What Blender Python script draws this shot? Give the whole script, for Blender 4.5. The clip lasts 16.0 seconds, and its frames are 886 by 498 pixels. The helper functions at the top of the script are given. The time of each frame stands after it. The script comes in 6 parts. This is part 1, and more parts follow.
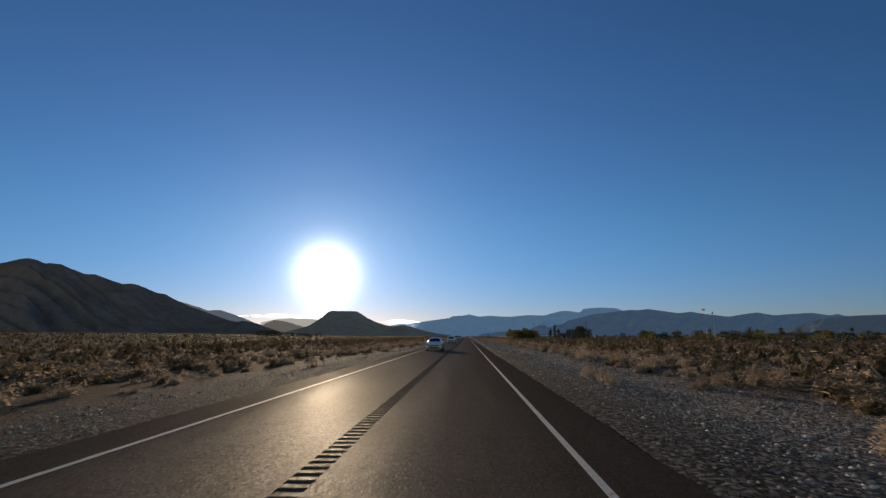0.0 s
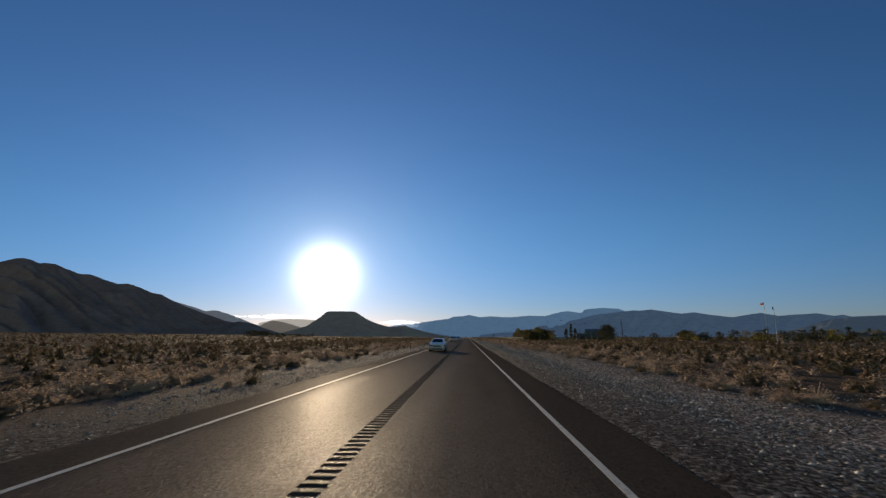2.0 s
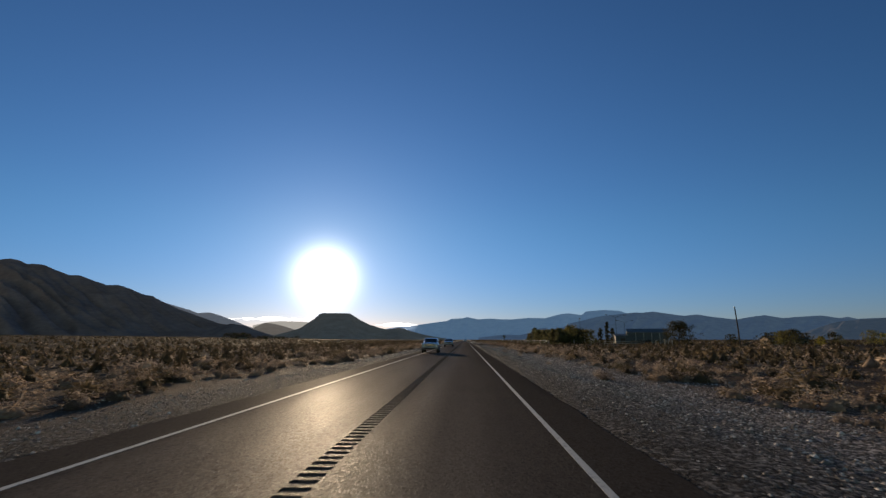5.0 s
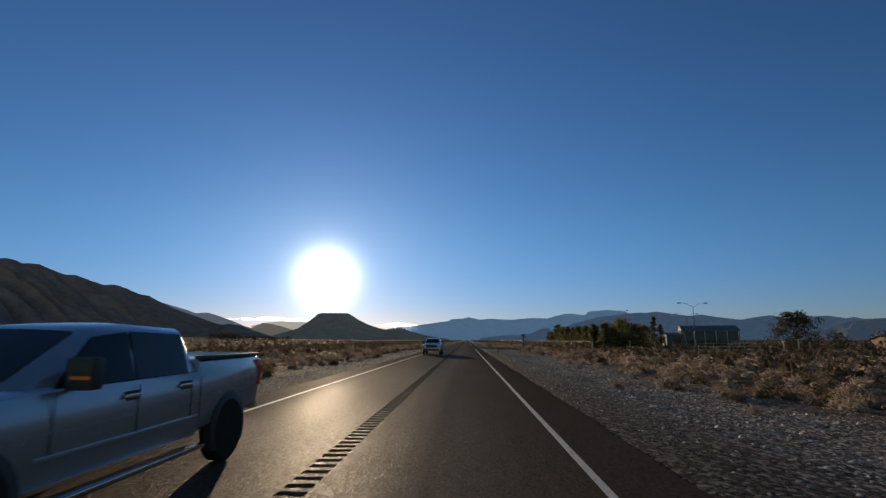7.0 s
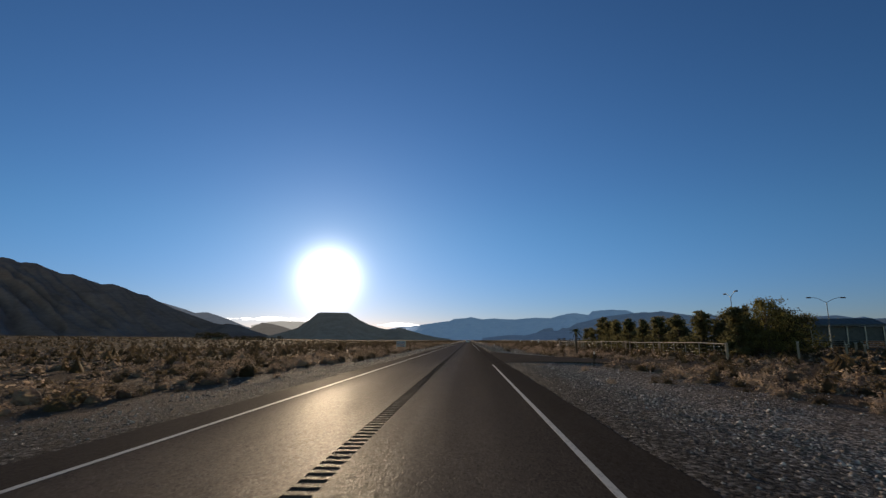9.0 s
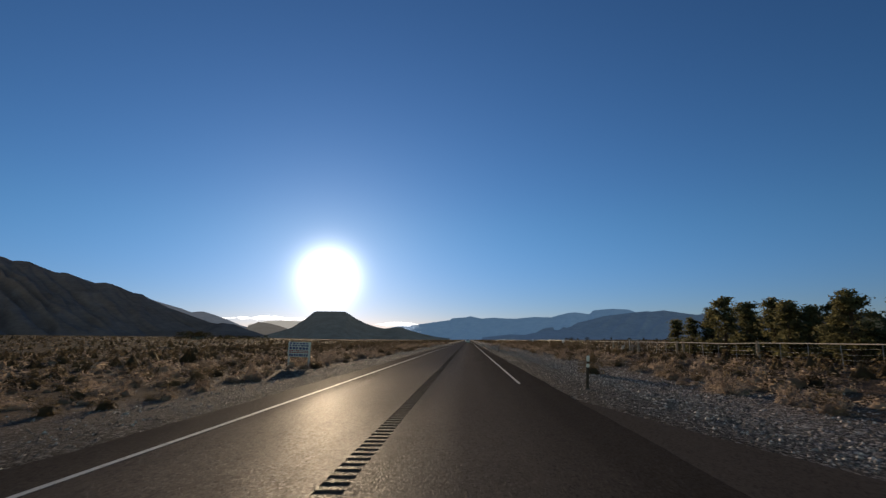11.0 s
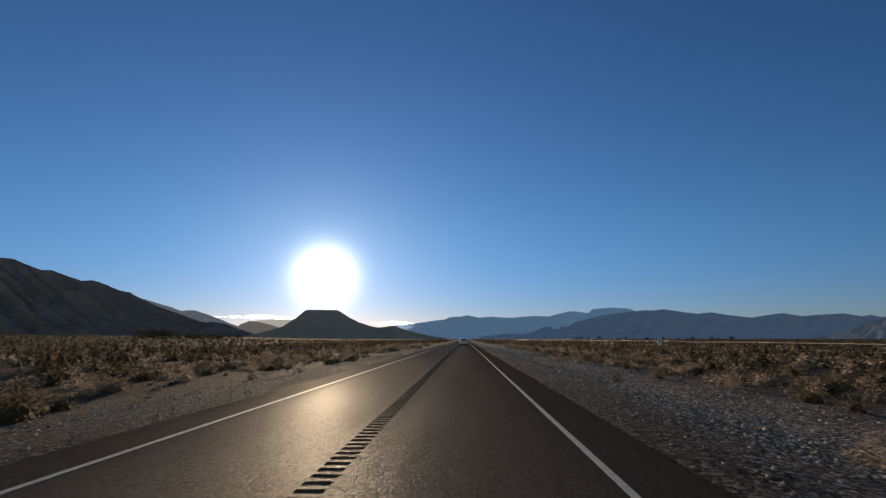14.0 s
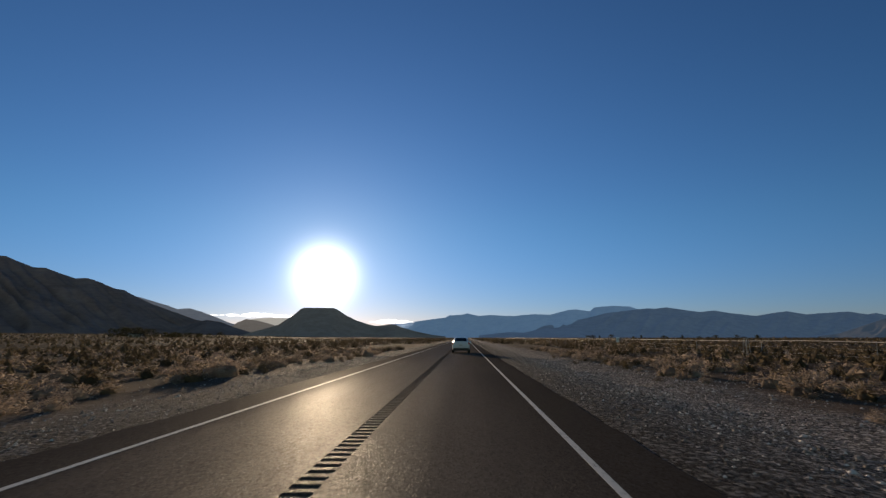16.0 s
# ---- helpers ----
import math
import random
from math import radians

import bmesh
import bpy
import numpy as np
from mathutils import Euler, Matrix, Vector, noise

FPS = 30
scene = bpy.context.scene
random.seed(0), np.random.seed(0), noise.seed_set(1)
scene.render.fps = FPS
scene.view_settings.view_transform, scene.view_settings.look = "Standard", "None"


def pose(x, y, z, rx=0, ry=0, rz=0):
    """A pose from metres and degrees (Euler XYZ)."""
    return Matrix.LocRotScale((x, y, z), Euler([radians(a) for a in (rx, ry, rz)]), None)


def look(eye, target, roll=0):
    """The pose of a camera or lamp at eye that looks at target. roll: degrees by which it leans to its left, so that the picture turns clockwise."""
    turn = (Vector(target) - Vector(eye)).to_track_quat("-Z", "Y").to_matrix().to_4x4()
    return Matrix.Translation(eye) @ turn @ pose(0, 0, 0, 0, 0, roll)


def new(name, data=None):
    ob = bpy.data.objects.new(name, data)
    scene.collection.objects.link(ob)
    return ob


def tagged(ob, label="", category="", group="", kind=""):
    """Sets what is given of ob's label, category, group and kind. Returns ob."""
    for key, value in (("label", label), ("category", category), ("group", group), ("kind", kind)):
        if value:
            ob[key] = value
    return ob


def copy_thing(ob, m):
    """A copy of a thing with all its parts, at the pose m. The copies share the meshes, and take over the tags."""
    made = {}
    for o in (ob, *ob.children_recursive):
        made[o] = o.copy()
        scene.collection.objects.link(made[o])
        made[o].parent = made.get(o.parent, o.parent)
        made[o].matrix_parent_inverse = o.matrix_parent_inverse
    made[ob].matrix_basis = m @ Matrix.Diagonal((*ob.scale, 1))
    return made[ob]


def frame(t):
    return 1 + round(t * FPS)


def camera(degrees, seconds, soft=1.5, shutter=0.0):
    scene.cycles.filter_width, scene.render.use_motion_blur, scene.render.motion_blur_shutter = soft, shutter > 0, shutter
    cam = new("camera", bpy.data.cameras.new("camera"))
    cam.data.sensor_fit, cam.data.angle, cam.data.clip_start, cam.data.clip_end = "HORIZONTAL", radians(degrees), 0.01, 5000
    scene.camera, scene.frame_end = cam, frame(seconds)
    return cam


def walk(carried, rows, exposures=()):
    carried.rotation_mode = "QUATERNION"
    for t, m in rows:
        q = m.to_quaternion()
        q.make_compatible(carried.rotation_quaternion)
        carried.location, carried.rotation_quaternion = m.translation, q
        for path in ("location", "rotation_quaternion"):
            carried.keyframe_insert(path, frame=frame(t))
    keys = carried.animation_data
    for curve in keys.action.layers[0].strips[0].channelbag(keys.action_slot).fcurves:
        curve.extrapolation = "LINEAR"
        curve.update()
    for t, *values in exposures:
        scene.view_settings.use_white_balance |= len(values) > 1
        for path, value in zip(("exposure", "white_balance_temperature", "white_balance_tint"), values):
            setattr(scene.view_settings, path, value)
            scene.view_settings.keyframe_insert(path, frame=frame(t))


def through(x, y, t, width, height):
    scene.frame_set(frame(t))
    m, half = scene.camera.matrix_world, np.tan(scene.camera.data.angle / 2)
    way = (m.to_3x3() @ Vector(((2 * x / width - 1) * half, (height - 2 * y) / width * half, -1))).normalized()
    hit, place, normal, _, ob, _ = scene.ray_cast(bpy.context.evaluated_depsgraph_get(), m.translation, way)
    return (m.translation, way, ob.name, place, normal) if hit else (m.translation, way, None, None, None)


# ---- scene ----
# ---------------------------------------------------------------- camera
cam = camera(82.6, 16.0, soft=1.4, shutter=0.05)
SPEED = 29.5
# seconds, sideways place in the lane, turn to the left, tilt upwards, height over the road as the car sways
ROWS = [
    (0.0, 0.12, 2.66, 9.79, 1.635), (0.5, 0.10, 2.70, 9.81, 1.640), (1.0, 0.00, 2.67, 9.85, 1.635), (1.5, -0.06, 2.66, 9.85, 1.630),
    (2.0, -0.07, 2.68, 9.88, 1.625), (2.5, -0.04, 2.63, 9.94, 1.620), (3.0, -0.01, 2.55, 9.97, 1.620), (3.5, 0.02, 2.49, 10.03, 1.620),
    (4.0, 0.05, 2.43, 10.09, 1.620), (6.5, 0.10, 2.65, 10.21, 1.620), (7.0, 0.10, 2.63, 10.22, 1.620), (7.5, 0.09, 2.63, 10.25, 1.620),
    (8.0, 0.08, 2.63, 10.25, 1.620), (8.5, 0.06, 2.70, 10.23, 1.620), (9.0, 0.04, 2.88, 10.22, 1.620), (11.5, -0.30, 2.79, 10.16, 1.615),
    (12.0, -0.29, 2.74, 10.15, 1.610), (12.5, -0.25, 2.66, 10.09, 1.605), (13.0, -0.20, 2.59, 10.06, 1.600), (13.5, -0.16, 2.54, 10.08, 1.600),
    (14.0, -0.12, 2.46, 10.10, 1.600), (14.5, -0.09, 2.41, 10.10, 1.605), (15.0, -0.06, 2.43, 10.03, 1.610), (15.5, -0.04, 2.46, 9.94, 1.615),
    (16.0, -0.02, 2.46, 9.94, 1.615),
]
walk(cam, [(t, pose(x, SPEED * t, z, 90 + tilt, 0, turn)) for t, x, turn, tilt, z in ROWS])

# ---------------------------------------------------------------- sky and sun
SUN_AZ, SUN_EL = -15.7, 6.85          # degrees to the right of the road's direction, and above the horizon
sun_dir = Vector((math.sin(radians(SUN_AZ)) * math.cos(radians(SUN_EL)),
                  math.cos(radians(SUN_AZ)) * math.cos(radians(SUN_EL)), math.sin(radians(SUN_EL))))
lamp = bpy.data.lights.new("sun", "SUN")
lamp.energy, lamp.angle, lamp.color = 4.3, radians(0.6), (1.0, 0.76, 0.50)
sun = new("sun", lamp)
sun.matrix_world = look(sun_dir * 50, (0, 0, 0))

world = bpy.data.worlds.new("desert_sky")
scene.world = world
world.use_nodes = True
wn, wl = world.node_tree.nodes, world.node_tree.links
wn.clear()
sky = wn.new("ShaderNodeTexSky")
sky.sky_type, sky.sun_disc = "NISHITA", False
sky.sun_elevation, sky.sun_rotation = radians(SUN_EL), radians(SUN_AZ)
sky.altitude, sky.air_density, sky.dust_density, sky.ozone_density = 900, 1.0, 0.18, 4.0
bg = wn.new("ShaderNodeBackground")
bg.inputs["Strength"].default_value = 0.079
wout = wn.new("ShaderNodeOutputWorld")
deep = wn.new("ShaderNodeGamma")       # the clear, dry air of a high desert
deep.inputs["Gamma"].default_value = 1.2
hue = wn.new("ShaderNodeMix"); hue.data_type, hue.blend_type = "RGBA", "MULTIPLY"
hue.inputs[0].default_value, hue.inputs[7].default_value = 1.0, (0.98, 0.96, 0.925, 1)
wl.new(sky.outputs[0], deep.inputs[0])
wl.new(deep.outputs[0], hue.inputs[6])
# the bright air round the sun
coord = wn.new("ShaderNodeTexCoord")
norm = wn.new("ShaderNodeVectorMath"); norm.operation = "NORMALIZE"
dotp = wn.new("ShaderNodeVectorMath"); dotp.operation = "DOT_PRODUCT"
dotp.inputs[1].default_value = sun_dir
wl.new(coord.outputs["Generated"], norm.inputs[0])
wl.new(norm.outputs[0], dotp.inputs[0])


def wmath(op, a, b=None, clamp=False):
    n = wn.new("ShaderNodeMath"); n.operation, n.use_clamp = op, clamp
    for i, v in enumerate((a, b)):
        if v is None:
            continue
        if isinstance(v, (int, float)):
            n.inputs[i].default_value = v
        else:
            wl.new(v, n.inputs[i])
    return n.outputs[0]


# bluer air low over the horizon
parts_of = wn.new("ShaderNodeSeparateXYZ")
wl.new(norm.outputs[0], parts_of.inputs[0])
low = wn.new("ShaderNodeMapRange")
low.inputs["From Min"].default_value, low.inputs["From Max"].default_value = 0.0, 0.24
low.interpolation_type = "SMOOTHSTEP"
wl.new(parts_of.outputs[2], low.inputs["Value"])
band = wn.new("ShaderNodeMix"); band.data_type = "RGBA"
band.inputs[6].default_value, band.inputs[7].default_value = (0.80, 0.72, 1.0, 1), (1, 1, 1, 1)
wl.new(low.outputs[0], band.inputs[0])
air = wn.new("ShaderNodeMix"); air.data_type, air.blend_type = "RGBA", "MULTIPLY"
air.inputs[0].default_value = 1.0
wl.new(hue.outputs[2], air.inputs[6])
wl.new(band.outputs[2], air.inputs[7])
# opposite the low sun the sky is paler
pale = wn.new("ShaderNodeMix"); pale.data_type, pale.blend_type = "RGBA", "MULTIPLY"
pale.inputs[0].default_value, pale.inputs[7].default_value = 1.0, (3.4, 2.15, 1.25, 1)
wl.new(sky.outputs[0], pale.inputs[6])
turned_away = wn.new("ShaderNodeMapRange"); turned_away.interpolation_type = "SMOOTHSTEP"
turned_away.inputs["From Min"].default_value, turned_away.inputs["From Max"].default_value = 0.15, -0.6
wl.new(dotp.outputs["Value"], turned_away.inputs["Value"])
whole = wn.new("ShaderNodeMix"); whole.data_type = "RGBA"
wl.new(turned_away.outputs[0], whole.inputs[0])
wl.new(air.outputs[2], whole.inputs[6])
wl.new(pale.outputs[2], whole.inputs[7])
wl.new(whole.outputs[2], bg.inputs["Color"])

angle = wmath("MULTIPLY", wmath("ARCCOSINE", wmath("MINIMUM", dotp.outputs["Value"], 0.9999999)), 180 / math.pi)
core = wmath("MULTIPLY", wmath("EXPONENT", wmath("MULTIPLY", wmath("POWER", wmath("DIVIDE", angle, 2.6), 2.0), -1.0)), 2.4)
halo = wmath("MULTIPLY", wmath("EXPONENT", wmath("DIVIDE", angle, -3.4)), 0.42)
wide = wmath("MULTIPLY", wmath("EXPONENT", wmath("DIVIDE", angle, -9.0)), 0.03)
bright = wmath("ADD", wmath("ADD", core, halo), wide)
glow = wn.new("ShaderNodeBackground")
glow.inputs["Color"].default_value = (1.0, 0.95, 0.86, 1)
wl.new(bright, glow.inputs["Strength"])
# the wide blue brightening of clear air towards the sun
aureole = wn.new("ShaderNodeBackground")
aureole.inputs["Color"].default_value = (0.20, 0.42, 1.0, 1)
wl.new(wmath("MULTIPLY", wmath("EXPONENT", wmath("DIVIDE", angle, -28.0)), 0.18), aureole.inputs["Strength"])
air_light = wn.new("ShaderNodeAddShader")
wl.new(bg.outputs[0], air_light.inputs[0])
wl.new(aureole.outputs[0], air_light.inputs[1])
total = wn.new("ShaderNodeAddShader")
wl.new(air_light.outputs[0], total.inputs[0])
wl.new(glow.outputs[0], total.inputs[1])
wl.new(total.outputs[0], wout.inputs["Surface"])
scene.view_settings.exposure = 0.0

# ---------------------------------------------------------------- materials
def material(name, rough=0.8, metal=0.0, spec=0.5):
    m = bpy.data.materials.new(name)
    m.use_nodes = True
    b = m.node_tree.nodes["Principled BSDF"]
    b.inputs["Roughness"].default_value, b.inputs["Metallic"].default_value = rough, metal
    b.inputs["Specular IOR Level"].default_value = spec
    return m, m.node_tree.nodes, m.node_tree.links, b


def add_noise(n, l, scale, detail=4, vec=None, rough=0.6):
    t = n.new("ShaderNodeTexNoise")
    t.inputs["Scale"].default_value, t.inputs["Detail"].default_value, t.inputs["Roughness"].default_value = scale, detail, rough
    if vec is not None:
        l.new(vec, t.inputs["Vector"])
    return t.outputs["Fac"]


def add_ramp(n, l, fac, stops):
    r = n.new("ShaderNodeValToRGB")
    e = r.color_ramp.elements
    while len(e) < len(stops):
        e.new(0.5)
    for el, (p, c) in zip(e, stops):
        el.position, el.color = p, (*c, 1)
    l.new(fac, r.inputs["Fac"])
    return r.outputs["Color"]


def add_mix(n, l, fac, a, b, mode="MIX"):
    m = n.new("ShaderNodeMix"); m.data_type, m.blend_type = "RGBA", mode
    for sock, v in ((m.inputs[0], fac), (m.inputs[6], a), (m.inputs[7], b)):
        if isinstance(v, (int, float)):
            sock.default_value = v
        elif isinstance(v, tuple):
            sock.default_value = (*v, 1)
        else:
            l.new(v, sock)
    return m.outputs[2]


def add_math(n, l, op, a, b=0.0, clamp=False):
    m = n.new("ShaderNodeMath"); m.operation, m.use_clamp = op, clamp
    for i, v in enumerate((a, b)):
        if isinstance(v, (int, float)):
            m.inputs[i].default_value = v
        else:
            l.new(v, m.inputs[i])
    return m.outputs[0]


def add_bump(n, l, b, height, strength, distance):
    bp = n.new("ShaderNodeBump")
    bp.inputs["Strength"].default_value, bp.inputs["Distance"].default_value = strength, distance
    l.new(height, bp.inputs["Height"])
    l.new(bp.outputs[0], b.inputs["Normal"])


def place(n):
    return n.new("ShaderNodeNewGeometry").outputs["Position"]


def stretched(n, l, vec, sx, sy, sz):
    m = n.new("ShaderNodeVectorMath"); m.operation = "MULTIPLY"
    m.inputs[1].default_value = (sx, sy, sz)
    l.new(vec, m.inputs[0])
    return m.outputs[0]


def simple(name, color, rough=0.6, metal=0.0, vary=0.25, scale=6.0, bump=0.0, spec=0.5):
    """A plain surface with grain and blotches at two scales."""
    m, n, l, b = material(name, rough, metal, spec if rough < 0.58 else 0.1)
    p = n.new("ShaderNodeTexCoord").outputs["Object"]
    mixed = add_math(n, l, "ADD", add_math(n, l, "MULTIPLY", add_noise(n, l, scale, 4, p), 0.6), add_math(n, l, "MULTIPLY", add_noise(n, l, scale * 9, 3, p), 0.4))
    lo, hi = tuple(c * (1 - vary) for c in color), tuple(min(1, c * (1 + vary)) for c in color)
    l.new(add_ramp(n, l, mixed, [(0.3, lo), (0.7, hi)]), b.inputs["Base Color"])
    if bump:
        add_bump(n, l, b, mixed, 0.6, bump)
    return m


def asphalt_material(name, bleached=None):
    """Worn asphalt. bleached: how pale it is all over; without it the lanes and shoulders differ."""
    m, n, l, b = material(name, 0.6, spec=0.10)
    p = place(n)
    fine = add_noise(n, l, 95, 2, p)
    stones = n.new("ShaderNodeTexVoronoi"); stones.inputs["Scale"].default_value = 34
    l.new(p, stones.inputs["Vector"])
    each = n.new("ShaderNodeSeparateColor"); l.new(stones.outputs["Color"], each.inputs[0])
    streak = add_noise(n, l, 1.0, 5, stretched(n, l, p, 1.6, 0.05, 1))
    blotch = add_noise(n, l, 0.35, 5, stretched(n, l, p, 1, 0.3, 1))
    base = add_ramp(n, l, fine, [(0.3, (0.092, 0.072, 0.058)), (0.7, (0.165, 0.131, 0.106))])
    base = add_mix(n, l, add_math(n, l, "MULTIPLY", streak, 0.6), base, (0.175, 0.139, 0.112))
    base = add_mix(n, l, add_ramp(n, l, blotch, [(0.55, (0, 0, 0)), (0.75, (0.5, 0.5, 0.5))]), base, (0.050, 0.042, 0.036))
    # single pale and dark stones in the tar
    base = add_mix(n, l, add_ramp(n, l, each.outputs[0], [(0.72, (0, 0, 0)), (0.95, (0.4, 0.4, 0.4))]), base, (0.21, 0.172, 0.142))
    base = add_mix(n, l, add_ramp(n, l, each.outputs[1], [(0.6, (0, 0, 0)), (0.9, (0.45, 0.45, 0.45))]), base, (0.036, 0.030, 0.026))
    # the lanes are bleached and polished by wheels; the shoulders are darker tar
    sep = n.new("ShaderNodeSeparateXYZ"); l.new(p, sep.inputs[0])
    lanes = n.new("ShaderNodeMapRange"); l.new(sep.outputs[0], lanes.inputs["Value"])
    lanes.inputs["From Min"].default_value, lanes.inputs["From Max"].default_value = -6.15, 2.70
    wear = add_ramp(n, l, lanes.outputs[0], [(f, (v, v, v)) for f, v in ((0.0, 0.52), (0.10, 0.54), (0.20, 0.66), (0.40, 0.74), (0.50, 0.74), (0.58, 0.68), (0.66, 0.50), (0.75, 0.48), (0.88, 0.46), (1.0, 0.46))])
    aged = add_ramp(n, l, lanes.outputs[0], [(f, (v, v, v)) for f, v in ((0.0, 0.42), (0.11, 0.44), (0.18, 0.58), (0.42, 0.56), (0.52, 0.60), (0.61, 0.95), (0.69, 0.84), (0.79, 0.62), (0.87, 0.46), (0.90, 0.38), (1.0, 0.34))])
    base = add_mix(n, l, 1.0, base, aged if bleached is None else (bleached,) * 3, "MULTIPLY")
    l.new(base, b.inputs["Base Color"])
    rough = add_math(n, l, "ADD", add_math(n, l, "MULTIPLY", streak, 0.16), add_math(n, l, "MULTIPLY", blotch, 0.14))
    rough = add_math(n, l, "ADD", rough, add_math(n, l, "MULTIPLY", add_math(n, l, "SUBTRACT", 0.68, wear, True), 0.9))
    l.new(add_math(n, l, "ADD", rough, 0.35), b.inputs["Roughness"])
    h = add_math(n, l, "ADD", stones.outputs["Distance"], add_math(n, l, "MULTIPLY", fine, 0.7))
    add_bump(n, l, b, h, 1.0, 0.019)
    matt = n.new("ShaderNodeBsdfDiffuse"); l.new(base, matt.inputs["Color"])
    worn = n.new("ShaderNodeMixShader")
    gloss = add_math(n, l, "ADD", add_math(n, l, "MULTIPLY", add_math(n, l, "MULTIPLY", blotch, streak), 0.64), 0.06)
    polished = add_math(n, l, "ADD", add_math(n, l, "MULTIPLY", add_math(n, l, "POWER", each.outputs[2], 1.4), 1.7), 0.30)
    gloss = add_math(n, l, "MULTIPLY", gloss, add_math(n, l, "MULTIPLY", wear, 1.3))
    l.new(add_math(n, l, "MULTIPLY", gloss, polished, True), worn.inputs[0])
    l.new(matt.outputs[0], worn.inputs[1]); l.new(b.outputs[0], worn.inputs[2])
    l.new(worn.outputs[0], n["Material Output"].inputs["Surface"])
    return m


def line_material(name, color):
    m, n, l, b = material(name, 0.7, spec=0.08)
    p = place(n)
    worn = add_noise(n, l, 9, 6, p, 0.75)
    grit = add_noise(n, l, 70, 2, p)
    k = add_math(n, l, "ADD", add_math(n, l, "MULTIPLY", worn, 0.7), add_math(n, l, "MULTIPLY", grit, 0.3))
    l.new(add_ramp(n, l, k, [(0.36, (0.09, 0.085, 0.08)), (0.46, color), (0.8, tuple(min(1, c * 1.15) for c in color))]), b.inputs["Base Color"])
    add_bump(n, l, b, grit, 0.4, 0.003)
    return m


def ground_material():
    m, n, l, b = material("desert_soil", 0.95, spec=0.02)
    p = place(n)
    sep = n.new("ShaderNodeSeparateXYZ"); l.new(p, sep.inputs[0])
    off = add_math(n, l, "ADD", sep.outputs[0], 1.7)
    # the gravel reaches farther out on the one side than on the other
    x = add_math(n, l, "MAXIMUM", add_math(n, l, "SUBTRACT", off, 2.8), add_math(n, l, "SUBTRACT", 0.5, off))
    grade = add_math(n, l, "MAXIMUM", off, add_math(n, l, "SUBTRACT", -2.2, off))
    wob = add_noise(n, l, 0.22, 4, p)
    edge = add_math(n, l, "ADD", x, add_math(n, l, "MULTIPLY", wob, 7.0))
    out = n.new("ShaderNodeMapRange"); l.new(edge, out.inputs["Value"])
    out.inputs["From Min"].default_value, out.inputs["From Max"].default_value = 10.5, 15.0
    peb = n.new("ShaderNodeTexVoronoi"); peb.inputs["Scale"].default_value = 15
    grit = n.new("ShaderNodeTexVoronoi"); grit.inputs["Scale"].default_value = 42
    tone = []
    for v in (peb, grit):
        l.new(p, v.inputs["Vector"])
        one = n.new("ShaderNodeSeparateColor"); l.new(v.outputs["Color"], one.inputs[0])
        tone.append(one.outputs[0])
    sand = add_noise(n, l, 3.0, 6, p, 0.7)
    broad = add_noise(n, l, 0.05, 5, p)
    stops = [(0.0, (0.020, 0.018, 0.017)), (0.42, (0.075, 0.067, 0.061)), (0.68, (0.22, 0.198, 0.182)), (0.84, (0.52, 0.472, 0.435)), (1.0, (0.85, 0.785, 0.73))]
    gravel = add_mix(n, l, 0.35, add_ramp(n, l, tone[0], stops), add_ramp(n, l, tone[1], stops))
    gravel = add_mix(n, l, 0.5, gravel, add_mix(n, l, sand, (0.32, 0.30, 0.28), (1.0, 1.0, 1.0)), "MULTIPLY")
    # dark fine grit next to the asphalt, paler stones farther out
    near = n.new("ShaderNodeMapRange"); l.new(add_math(n, l, "ADD", grade, add_math(n, l, "MULTIPLY", wob, 2.0)), near.inputs["Value"])
    near.inputs["From Min"].default_value, near.inputs["From Max"].default_value = 6.2, 9.8
    gravel = add_mix(n, l, near.outputs[0], add_mix(n, l, 1.0, gravel, (0.42, 0.43, 0.45), "MULTIPLY"), add_mix(n, l, 1.0, gravel, (1.2, 1.14, 1.10), "MULTIPLY"))
    soil = add_mix(n, l, sand, (0.060, 0.042, 0.030), (0.158, 0.112, 0.080))
    soil = add_mix(n, l, add_ramp(n, l, broad, [(0.4, (0, 0, 0)), (0.65, (0.55, 0.55, 0.55))]), soil, (0.11, 0.075, 0.052))
    # far out, low brown brush covers the soil
    brush = add_mix(n, l, add_ramp(n, l, add_noise(n, l, 0.25, 5, p, 0.7), [(0.38, (0, 0, 0)), (0.62, (1, 1, 1))]), (0.046, 0.034, 0.020), (0.125, 0.088, 0.054))
    cover = n.new("ShaderNodeMapRange"); l.new(edge, cover.inputs["Value"])
    cover.inputs["From Min"].default_value, cover.inputs["From Max"].default_value, cover.inputs["To Max"].default_value = 22.0, 90.0, 0.8
    soil = add_mix(n, l, cover.outputs[0], soil, brush)
    l.new(add_mix(n, l, out.outputs[0], gravel, soil), b.inputs["Base Color"])
    h = add_math(n, l, "ADD", add_math(n, l, "MULTIPLY", peb.outputs["Distance"], -0.9), add_math(n, l, "MULTIPLY", grit.outputs["Distance"], -0.5))
    add_bump(n, l, b, add_math(n, l, "ADD", h, sand), 1.0, 0.05)
    return m


